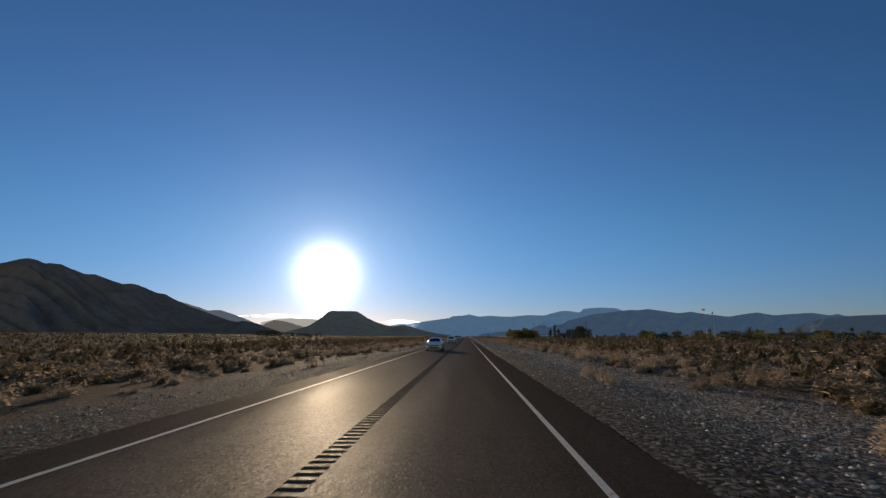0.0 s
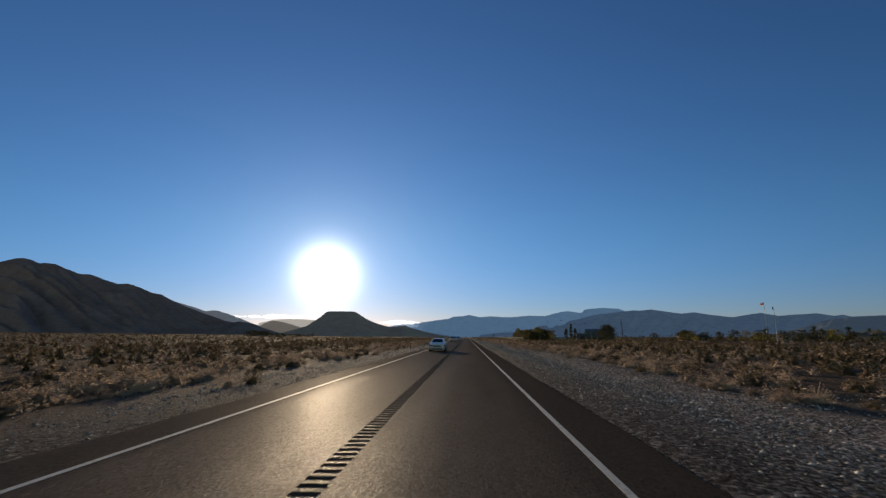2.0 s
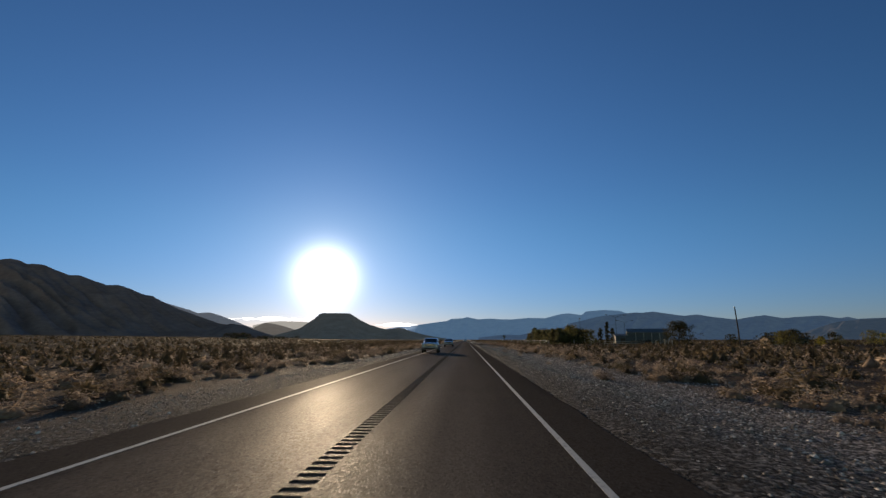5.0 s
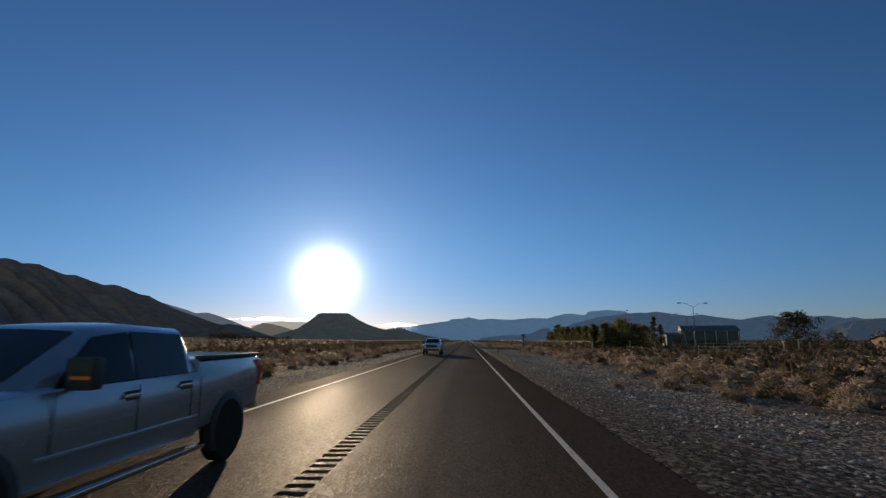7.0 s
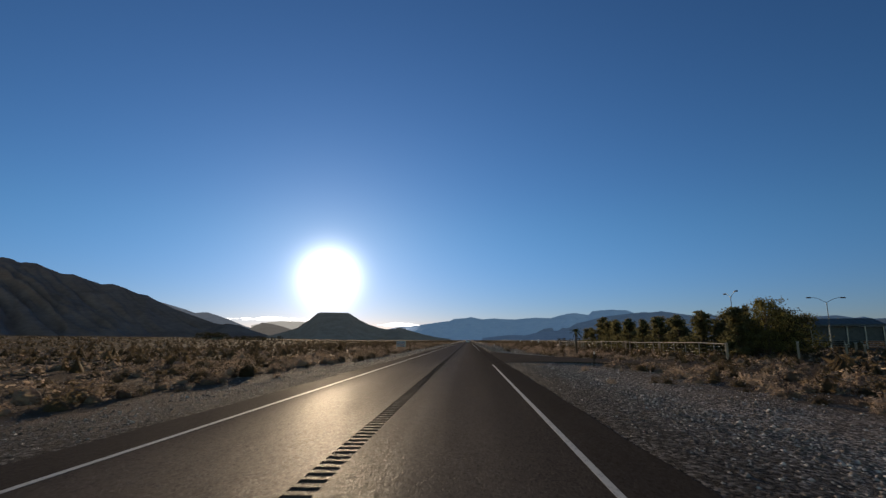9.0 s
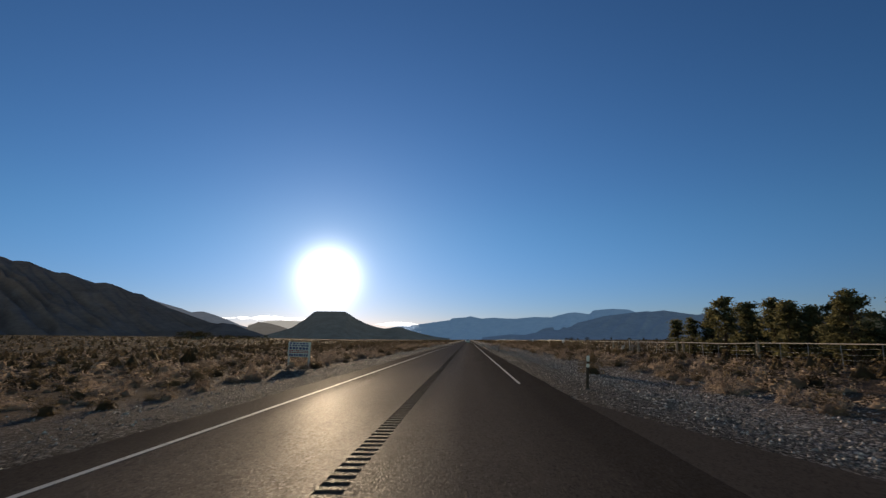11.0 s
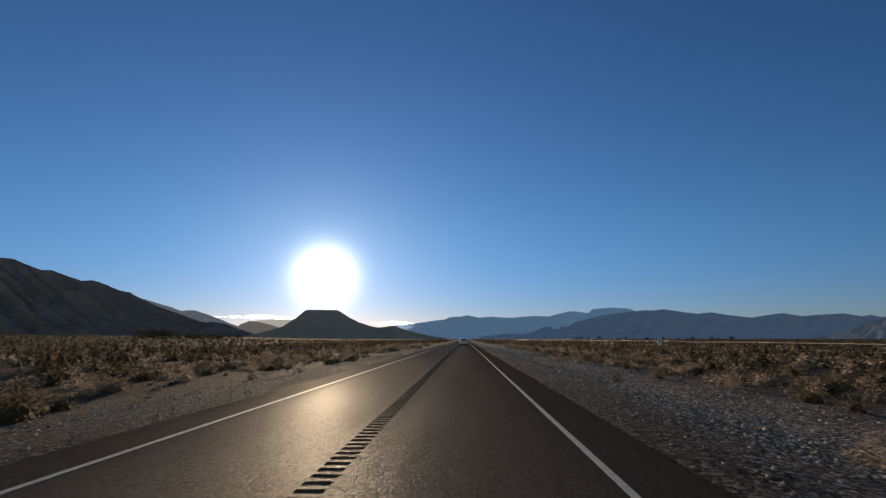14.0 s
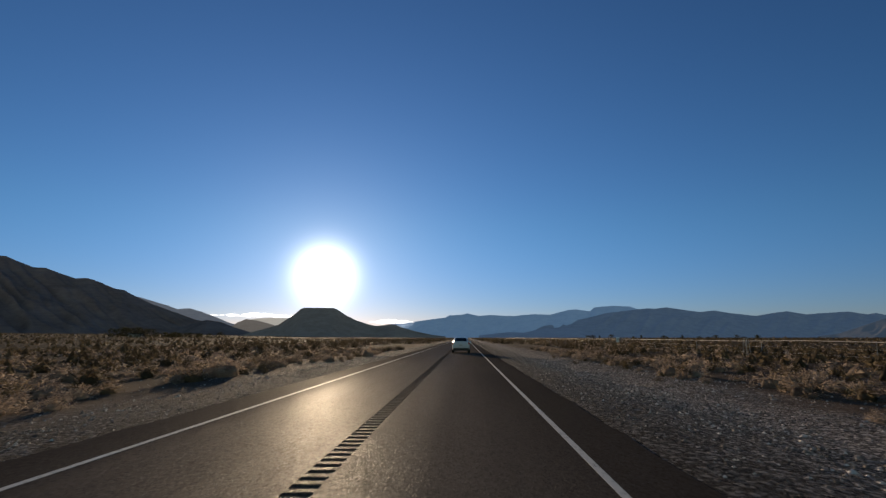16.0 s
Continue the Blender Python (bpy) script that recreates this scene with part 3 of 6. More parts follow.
def scatter(template, xy, size, height, turn, z, tint, name, mat, shade=None):
    """One mesh out of many turned and scaled copies of a small set of triangles (n x 3 x 3)."""
    c, s = np.cos(turn), np.sin(turn)
    t = template[None]
    X = (t[..., 0] * c[:, None, None] - t[..., 1] * s[:, None, None]) * size[:, None, None] + xy[:, 0, None, None]
    Y = (t[..., 0] * s[:, None, None] + t[..., 1] * c[:, None, None]) * size[:, None, None] + xy[:, 1, None, None]
    Z = t[..., 2] * height[:, None, None] + z[:, None, None]
    tris = np.stack([X, Y, Z], -1).reshape(-1, 3, 3)
    tone = np.repeat(tint, len(template)) + (0 if shade is None else np.tile(shade, len(xy)))
    # rounded all over: the normals lead away from the middle of each copy
    N = np.stack([X - xy[:, 0, None, None], Y - xy[:, 1, None, None], Z - z[:, None, None]], -1).reshape(-1, 3)
    return mesh_of_triangles(name, tris, mat, np.clip(tone, 0, 1), N / (np.linalg.norm(N, axis=1)[:, None] + 1e-9))


def stone_template(seed):
    """A low four-sided pebble, open below."""
    r = np.random.default_rng(seed)
    a = np.arange(4) * math.pi / 2 + r.normal(0, 0.25, 4)
    q = r.uniform(0.75, 1.25, 4)
    rim = np.stack([np.cos(a) * q, np.sin(a) * q, r.uniform(-0.35, 0.1, 4)], 1)
    top = np.array([r.normal(0, 0.25), r.normal(0, 0.25), 0.9])
    return np.array([[rim[i], rim[(i + 1) % 4], top] for i in range(4)])


def stone_material():
    m, n, l, b = material("loose_stone", 0.85, spec=0.12)
    at = n.new("ShaderNodeAttribute"); at.attribute_name = "tint"
    grain = add_noise(n, l, 30, 3, place(n))
    k = add_math(n, l, "ADD", add_math(n, l, "MULTIPLY", at.outputs["Fac"], 0.8), add_math(n, l, "MULTIPLY", grain, 0.2))
    l.new(add_ramp(n, l, k, [(0.0, (0.065, 0.053, 0.044)), (0.4, (0.20, 0.178, 0.162)), (0.62, (0.42, 0.378, 0.345)), (0.85, (0.72, 0.66, 0.61))]), b.inputs["Base Color"])
    return m


STONE = stone_material()
for side, n_st in ((1, 165000), (-1, 56000)):
    for k in range(6):
        n = n_st // 6
        y = rng.uniform(2, 520, n)
        off = 0.05 + rng.gamma(*((2.3, 2.2) if side > 0 else (1.7, 1.5)), n)
        x = np.where(side > 0, ROAD_R + off, ROAD_L - off)
        keep = ~((side > 0) & (side_road(x, y) > 0.2)) & (fractal(x * 0.25, y * 0.25, 33, 3) + rng.normal(0, 0.15, n) > 0.26)
        x, y = x[keep], y[keep]
        size = np.clip(rng.lognormal(-3.55, 0.36, len(x)), 0.014, 0.075) * np.where(off[keep] < 2.2, 0.7, 1.0)
        me = scatter(stone_template(40 + k), np.stack([x, y], 1), size, size * rng.uniform(0.6, 1.1, len(x)), rng.uniform(0, 6.28, len(x)),
                     ground_z(x, y) + size * 0.1, rng.beta(0.9, 1.2, len(x)), "gravel", STONE)
        tagged(new("gravel", me), "loose grey and pale stones on the road verge", "gravel", kind="stuff")


def tuft(seed, n, leaf, slim, stem=0.4, thick=0.03, heart=1, body=0.38):
    """A dry bush, one metre across and one metre high before scaling: stems that fan out from its foot and a shell of fine twigs.
    Gives corners, triangles and each corner's tint."""
    r = np.random.default_rng(seed)
    az, u = r.uniform(0, 2 * math.pi, n), r.uniform(0, 1, n)
    el = np.arcsin(u ** 0.85)
    lump = 1 + 0.13 * np.sin(az * 2 + seed) + 0.12 * np.sin(az * 3 + el * 3 + seed * 2) + 0.09 * np.sin(az * 5 - el * 6)
    rad = 0.46 * lump
    out = np.stack([np.cos(az) * np.cos(el), np.sin(az) * np.cos(el), np.sin(el) * 2], 1) * rad[:, None]
    k = int(n * stem)
    a0, a1 = out[:k] * r.uniform(0.05, 0.45, k)[:, None], out[:k] * r.uniform(0.8, 1.08, k)[:, None] + r.normal(0, 0.03, (k, 3))
    sd = np.cross(a1 - a0, r.normal(0, 1, (k, 3))); sd /= np.linalg.norm(sd, axis=1)[:, None] + 1e-9
    stems = np.stack([a0 - sd * thick * 0.4, a1 - sd * thick * 0.6, a1 + sd * thick * 0.6], 1)
    at = out[k:] * r.uniform(0.6, 1.0, n - k)[:, None] ** 0.6
    away = at / (np.linalg.norm(at, axis=1)[:, None] + 1e-9)
    # most twigs lie along the rounded outline, some stand out of it
    d = r.normal(0, 1, (n - k, 3))
    d = d - away * ((d * away).sum(1) - np.where(r.uniform(0, 1, n - k) < 0.25, 1.3, 0.25))[:, None]
    d /= np.linalg.norm(d, axis=1)[:, None]
    sd = np.cross(d, away + r.normal(0, 0.35, (n - k, 3))); sd /= np.linalg.norm(sd, axis=1)[:, None] + 1e-9
    L = leaf * r.uniform(0.5, 1.4, n - k)[:, None]
    twigs = np.stack([at - d * L * 0.7 - sd * L * slim, at - d * L * 0.7 + sd * L * slim, at + d * L], 1)
    # the dense, rounded heart of the bush
    hub, sides = [], 7 if heart < 3 else 10

    def skin(z, e):
        swell = 1 + 0.13 * math.sin(z * 2 + seed) + 0.12 * math.sin(z * 3 + e * 3 + seed * 2) + 0.09 * math.sin(z * 5 - e * 6)
        return np.array([math.cos(z) * math.cos(e), math.sin(z) * math.cos(e), math.sin(e) * 2]) * body * swell
    for j in range(heart):
        e0, e1 = [math.pi / 2 * (j + q) / heart for q in (0, 1)]
        for i in range(sides):
            z0, z1 = [2 * math.pi * (i + q) / sides for q in (0, 1)]
            c = [skin(z, e) for z, e in ((z0, e0), (z1, e0), (z1, e1), (z0, e1))]
            hub += [[c[0], c[1], c[2]], [c[0], c[2], c[3]]] if j < heart - 1 else [[c[0], c[1], c[2]]]
    tris = np.concatenate([stems, twigs, np.array(hub).reshape(-1, 3, 3)])
    tone = np.concatenate([r.uniform(-0.16, 0.20, n), np.full(len(hub), -0.12)])
    tris[..., 2] = np.maximum(tris[..., 2], -0.02)
    v = tris.reshape(-1, 3)
    # normals that point out of the rounded bush, so that its twigs shade as one soft body
    bulge = v - np.array([0, 0, 0.12])
    bulge = bulge / (np.linalg.norm(bulge, axis=1)[:, None] + 1e-9)
    bulge[:3 * n] += np.repeat(r.normal(0, 0.35, (n, 3)), 3, 0)
    return v, np.arange(len(v)).reshape(-1, 3), np.repeat(tone, 3), bulge / np.linalg.norm(bulge, axis=1)[:, None]


def soft_mesh(name, v, f, mat, tone, normals):
    """A smooth-shaded mesh of triangles with a tint and a normal for each corner."""
    me = bpy.data.meshes.new(name)
    me.vertices.add(len(v)); me.loops.add(3 * len(f)); me.polygons.add(len(f))
    me.vertices.foreach_set("co", np.ascontiguousarray(v, dtype=np.float32).ravel())
    me.loops.foreach_set("vertex_index", np.ascontiguousarray(f, dtype=np.int32).ravel())
    me.polygons.foreach_set("loop_start", np.arange(0, 3 * len(f), 3, dtype=np.int32))
    me.polygons.foreach_set("use_smooth", np.ones(len(f), dtype=bool))
    me.update(calc_edges=True)
    at = me.attributes.new("tint", "FLOAT", "POINT")
    at.data.foreach_set("value", np.clip(tone, 0, 1).astype(np.float32))
    me.materials.append(mat)
    me.normals_split_custom_set_from_vertices(np.ascontiguousarray(normals, dtype=np.float32))
    return me


def scatter_tufts(shape, xy, size, height, turn, z, tint, name, mat):
    v, f, tone, out = shape
    c, s = np.cos(turn)[:, None], np.sin(turn)[:, None]
    X = (v[None, :, 0] * c - v[None, :, 1] * s) * size[:, None] + xy[:, 0, None]
    Y = (v[None, :, 0] * s + v[None, :, 1] * c) * size[:, None] + xy[:, 1, None]
    Z = v[None, :, 2] * height[:, None] + z[:, None]
    N = np.stack([out[None, :, 0] * c - out[None, :, 1] * s, out[None, :, 0] * s + out[None, :, 1] * c, np.broadcast_to(out[None, :, 2], X.shape)], -1)
    faces = (f[None] + (np.arange(len(xy)) * len(v))[:, None, None]).reshape(-1, 3)
    return soft_mesh(name, np.stack([X, Y, Z], -1).reshape(-1, 3), faces, mat, (tint[:, None] + tone[None]).ravel(), N.reshape(-1, 3))


NEAR_TUFTS = [tuft(60 + i, 720, 0.046, 0.30, 0.20, 0.010, 3, 0.19) for i in range(6)]
EDGE_TUFTS = [tuft(70 + i, 240, 0.056, 0.42, 0.10, 0.015, 2, 0.25) for i in range(4)]
MID_TUFTS = [tuft(80 + i, 112, 0.078, 0.48, 0.06, 0.03, 2, 0.25) for i in range(4)]
FAR_TUFTS = [tuft(95 + i, 16, 0.14, 0.50, 0.0, 0.03, 1, 0.30) for i in range(4)]
FARTHEST_TUFTS = [tuft(99 + i, 4, 0.24, 0.50, 0.0, 0.03, 1, 0.32) for i in range(3)]


def open_desert(n, off0, off1, y0, y1, thin=0.0, seed=0):
    """Random places beside the road, in drifts, away from the side road."""
    r = np.random.default_rng(seed)
    off, y, side = r.uniform(off0, off1, n), r.uniform(y0, y1, n), r.choice((-1, 1), n)
    x = np.where(side > 0, ROAD_R + off, ROAD_L - off)
    drift = fractal(x * 0.09, y * 0.09, 51, 3)
    first = np.where(side > 0, 5.2, 2.8) + 4 * fractal(y * 0.05, x * 0 + side, 8, 2)
    ok = (drift + r.normal(0, 0.1, n) > 0.27 + thin) & (off > first) & ~((side > 0) & (y > SIDE_A - 1) & (y < SIDE_B + 9) & (off < SIDE_END + 3))
    return x[ok], y[ok], drift[ok]


TIERS = [((1250, 380), 3.0, 8.5, -3, 560, EDGE_TUFTS, 1.0), ((2150, 640), 8.5, 18, -3, 560, MID_TUFTS, 1.0), ((6500, 5500), 18, 64, 5, 640, FAR_TUFTS, 1.0), ((12000, 13000), 62, 430, 20, 1300, FARTHEST_TUFTS, 1.35), ((6000, 6000), 6, 64, 640, 1500, FARTHEST_TUFTS, 1.2), ((2500, 6500), 430, 1300, 300, 2100, FARTHEST_TUFTS, 2.6)]
for kind, mat, label in ((0, SCRUB, "dry tan scrub tufts scattered over the desert"), (1, CREOSOTE, "brown and olive desert bushes scattered over the plain")):
    for j, (counts, o0, o1, y0, y1, shapes, grow) in enumerate(TIERS):
        for k in range(2 if j < 3 else 1):
            x, y, d = open_desert(counts[kind], o0, o1, y0, y1, seed=100 + 20 * kind + 5 * j + k)
            size = np.clip(rng.lognormal((-0.12, 0.05)[kind], 0.36, len(x)), 0.3, 2.4) * grow
            me = scatter_tufts(shapes[(2 * kind + k) % len(shapes)], np.stack([x, y], 1), size, size * rng.uniform(*((0.36, 0.58), (0.40, 0.66))[kind], len(x)) * (1.5 if kind and j > 1 else 1.0), rng.uniform(0, 6.28, len(x)),
                         ground_z(x, y) - 0.03, np.clip(rng.normal((0.58, 0.5)[kind], 0.22, len(x)), 0, 1), "scrub", mat)
            tagged(new("scrub", me), label, "scrub", kind="stuff")

# shrubs along the verges, one by one: (sideways, along, width, height, tint, kind)
SHRUBS = [(-9.4, 31.5, 0.9, 0.6, 0.9, 0), (-8.3, 78.5, 1.1, 0.7, 0.75, 1), (-8.9, 77.8, 0.9, 0.6, 0.8, 0), (-10.6, 131, 1.0, 0.6, 0.8, 0), (-9.6, 133, 0.8, 0.5, 0.9, 0), (-9.0, 140, 0.9, 0.5, 0.8, 0), (-9.2, 147, 1.2, 0.8, 0.7, 0), (-11.8, 127, 1.3, 0.7, 0.75, 0), (-11.2, 126, 0.9, 0.5, 0.95, 0),
          (-9.9, 63, 2.3, 1.25, 0.85, 0), (-8.6, 66, 0.8, 0.5, 0.8, 0), (-9.8, 114.5, 1.55, 0.8, 0.8, 0), (-11.4, 486, 1.1, 0.6, 0.8, 0), (-12.2, 485, 1.3, 0.6, 0.7, 0),
          (6.0, 53.5, 0.95, 0.7, 0.9, 0), (5.6, 20, 0.75, 0.4, 0.7, 0), (5.7, 24, 0.9, 0.6, 0.8, 0), (6.5, 24.6, 0.9, 0.55, 0.4, 1), (5.9, 22, 0.7, 0.6, 0.95, 0),
          (6.7, 354, 1.8, 1.0, 0.6, 1), (7.9, 221, 0.6, 0.35, 0.5, 0), (8.6, 228, 0.6, 0.3, 0.3, 1), (-11, 383, 1.2, 0.85, 0.85, 0), (-12.3, 382, 0.8, 0.5, 0.6, 0),
          (6.8, 437, 0.7, 0.5, 0.6, 1), (8.9, 252, 1.6, 0.6, 0.95, 0), (10.0, 251, 1.4, 0.6, 0.9, 0), (6.0, 6, 0.9, 0.8, 0.7, 0), (7.3, 9, 1.2, 0.9, 0.65, 0), (9.6, 345, 1.6, 0.9, 0.8, 0)]
r2 = np.random.default_rng(7)
while len(SHRUBS) < 290:
    sd = r2.choice((-1, 1))
    y = r2.uniform(2, 540)
    off = r2.uniform(3.2, 12) if sd > 0 else r2.uniform(3.2, 11)
    if off < 6 and r2.uniform() < 0.6 or (sd > 0 and SIDE_A - 5 < y < SIDE_B + 14 and off < SIDE_END):
        continue
    w = float(np.clip(r2.lognormal(-0.25, 0.3), 0.35, 1.6))
    SHRUBS.append((ROAD_R + off if sd > 0 else ROAD_L - off, y, w, w * r2.uniform(0.4, 0.7), float(np.clip(r2.normal(0.55, 0.22), 0, 1)), int(r2.uniform() < 0.3)))
shrub_meshes = {}
for x, y, w, h, tone, kind in SHRUBS:
    key = (kind, int(tone * 3.99), int(r2.integers(0, 3)))
    if key not in shrub_meshes:
        v, f, shade, out = NEAR_TUFTS[key[2] + 3 * kind]
        shrub_meshes[key] = soft_mesh("shrub", v, f, (SCRUB, CREOSOTE)[kind], (key[1] + 0.5) / 4 + shade, out)
    ob = new("shrub", shrub_meshes[key])
    ob.matrix_world = Matrix.Translation((x, y, float(ground_z(x, y)) - 0.03)) @ Matrix.Rotation(r2.uniform(0, 6.28), 4, "Z") @ Matrix.Diagonal((w, w * r2.uniform(0.85, 1.15), h, 1))
    tone_word = "olive-brown leafy" if kind else ("pale straw-coloured dry" if tone > 0.6 else "brown dry")
    size_word = "large" if w > 1.2 else ("small" if w < 0.6 else "rounded")
    tagged(ob, f"{size_word} {tone_word} desert shrub on gravelly soil", "shrub", "shrubs along the road")

# ---------------------------------------------------------------- building helpers
def part(name, bm, mat, parent, label=""):
    """Links a bmesh as one mesh object under a thing or a part."""
    me = bpy.data.meshes.new(name)
    bmesh.ops.recalc_face_normals(bm, faces=bm.faces)
    bm.to_mesh(me)
    bm.free()
    me.set_sharp_from_angle(angle=radians(32))
    for m in (mat if isinstance(mat, (list, tuple)) else [mat]):
        me.materials.append(m)
    ob = new(name, me)
    ob.parent = parent
    return tagged(ob, label)


def box(x0, x1, y0, y1, z0, z1, bevel=0.0, bm=None):
    made = bm is None
    bm = bm or bmesh.new()
    r = bmesh.ops.create_cube(bm, size=1.0, matrix=Matrix.Translation(((x0 + x1) / 2, (y0 + y1) / 2, (z0 + z1) / 2)) @ Matrix.Diagonal((x1 - x0, y1 - y0, z1 - z0, 1)))
    if bevel and made:
        bmesh.ops.bevel(bm, geom=bm.edges[:], offset=bevel, segments=2, affect="EDGES", profile=0.6)
    return bm


def tube(points, radius, sides=8, bm=None, end_radius=None):
    """A round bar through the points, tapering to end_radius."""
    bm = bm or bmesh.new()
    pts = [Vector(p) for p in points]
    rings = []
    for i, p in enumerate(pts):
        d = (pts[min(i + 1, len(pts) - 1)] - pts[max(i - 1, 0)]).normalized()
        u = d.orthogonal().normalized()
        v = d.cross(u)
        r = radius if end_radius is None else radius + (end_radius - radius) * i / (len(pts) - 1)
        rings.append([bm.verts.new(p + (u * math.cos(a) + v * math.sin(a)) * r) for a in (2 * math.pi * k / sides for k in range(sides))])
    for a, b in zip(rings, rings[1:]):
        u0 = min(range(sides), key=lambda k: (b[k].co - a[0].co - (pts[1] - pts[0])).length)
        for k in range(sides):
            bm.faces.new((a[k], a[(k + 1) % sides], b[(k + 1 + u0) % sides], b[(k + u0) % sides]))
    bm.faces.new(rings[0][::-1]); bm.faces.new(rings[-1])
    return bm


def lathe(profile, axis="x", sides=28, bm=None):
    """profile: (along, radius) pairs, turned round the axis."""
    bm = bm or bmesh.new()
    rings = []
    for s, r in profile:
        ring = []
        for k in range(sides):
            a = 2 * math.pi * k / sides
            ring.append(bm.verts.new((s, r * math.cos(a), r * math.sin(a)) if axis == "x" else (r * math.cos(a), r * math.sin(a), s)))
        rings.append(ring)
    for a, b in zip(rings, rings[1:]):
        for k in range(sides):
            bm.faces.new((a[k], a[(k + 1) % sides], b[(k + 1) % sides], b[k]))
    bm.faces.new(rings[0][::-1]); bm.faces.new(rings[-1])
    return bm


def panel(corners, thick=0.006, bm=None):
    """A thin plate over a polygon, pushed out along its normal."""
    bm = bm or bmesh.new()
    p = [Vector(c) for c in corners]
    n = (p[1] - p[0]).cross(p[2] - p[0]).normalized()
    a = [bm.verts.new(q - n * thick) for q in p]
    b = [bm.verts.new(q + n * thick) for q in p]
    bm.faces.new(a[::-1]); bm.faces.new(b)
    for i in range(len(p)):
        j = (i + 1) % len(p)
        bm.faces.new((a[i], a[j], b[j], b[i]))
    return bm


# ---------------------------------------------------------------- vehicles
def paint(name, color, metal=0.0, rough=0.28):
    m, n, l, b = material(name, rough, metal)
    p = n.new("ShaderNodeTexCoord").outputs["Object"]
    dust = add_noise(n, l, 2.2, 5, p)
    sep = n.new("ShaderNodeSeparateXYZ"); l.new(p, sep.inputs[0])
    low = n.new("ShaderNodeMapRange"); l.new(sep.outputs[2], low.inputs["Value"])
    low.inputs["From Min"].default_value, low.inputs["From Max"].default_value = 0.9, 0.3
    k = add_math(n, l, "MULTIPLY", add_math(n, l, "ADD", add_math(n, l, "MULTIPLY", low.outputs[0], 0.6), 0.04), dust, True)
    l.new(add_mix(n, l, k, color, (0.30, 0.26, 0.21)), b.inputs["Base Color"])
    l.new(add_math(n, l, "ADD", add_math(n, l, "MULTIPLY", k, 0.5), rough), b.inputs["Roughness"])
    b.inputs["Coat Weight"].default_value, b.inputs["Coat Roughness"].default_value = 0.6, 0.06
    return m


WHITE_PAINT = paint("white_car_paint", (0.60, 0.63, 0.67))
SILVER_PAINT = paint("silver_car_paint", (0.31, 0.36, 0.44), 0.7, 0.26)
CAR_GLASS = simple("tinted_glass", (0.012, 0.014, 0.016), 0.06, 0.0, 0.1, spec=0.28)
RUBBER = simple("tyre_rubber", (0.022, 0.021, 0.020), 0.85, 0, 0.3, 20, 0.002)
BLACK_TRIM = simple("black_plastic", (0.02, 0.02, 0.021), 0.55, 0, 0.3, 12)
CHROME = simple("chrome", (0.65, 0.66, 0.68), 0.16, 1.0, 0.08)
ALLOY = simple("wheel_alloy", (0.38, 0.39, 0.41), 0.32, 0.9, 0.15)
LAMP_CLEAR = simple("clear_lamp_lens", (0.17, 0.18, 0.20), 0.09, 0.8, 0.6, 14)
LAMP_RED = simple("red_lamp_lens", (0.45, 0.02, 0.015), 0.12, 0.0, 0.2, 20)
LAMP_AMBER = simple("amber_reflector", (0.65, 0.16, 0.02), 0.15, 0.0, 0.2, 20)
PLATE_GREY = simple("plate_grey", (0.45, 0.45, 0.44), 0.5, 0, 0.15, 30)


def ring_loft(rings):
    """Skin over closed rings of (x, y, z) points, with ends."""
    bm = bmesh.new()
    vs = [[bm.verts.new(p) for p in r] for r in rings]
    n = len(vs[0])
    for a, b in zip(vs, vs[1:]):
        for k in range(n):
            bm.faces.new((a[k], a[(k + 1) % n], b[(k + 1) % n], b[k]))
    bm.faces.new(vs[0][::-1]); bm.faces.new(vs[-1])
    for f in bm.faces:
        f.smooth = True
    return bm


def body_ring(y, hw, zb, zt, crown):
    half = [(0.86 * hw, zb), (0.965 * hw, zb + 0.07), (0.99 * hw, zb + (zt - zb) * 0.33), (hw, zb + (zt - zb) * 0.62), (0.985 * hw, zb + (zt - zb) * 0.80),
            (0.955 * hw, zt - 0.035), (0.90 * hw, zt), (0.5 * hw, zt + crown * 0.8)]
    pts = [(0, y, zb)] + [(x, y, z) for x, z in half] + [(0, y, zt + crown)] + [(-x, y, z) for x, z in half[::-1]]
    return pts


def cabin_point(cab, y, v, side, out=0.0):
    """A point on the cabin's flank: v 0 at the belt, 1 at the roof."""
    yy = [c[0] for c in cab][::-1]
    f = [float(np.interp(y, yy, [c[i] for c in cab][::-1])) for i in (1, 2, 3, 4)]
    return Vector((side * (f[0] + (f[1] - f[0]) * v + out), y, f[2] + (f[3] - f[2]) * v))


def cabin_ring(y, hb, ht, zb, zt):
    half = [(hb, zb), (hb + (ht - hb) * 0.5 + 0.012, (zb + zt) / 2), (ht, zt - 0.05), (ht - 0.07, zt - 0.008), (ht * 0.5, zt + 0.015)]
    return [(0, y, zb - 0.05)] + [(x, y, z) for x, z in half] + [(0, y, zt + 0.02)] + [(-x, y, z) for x, z in half[::-1]]


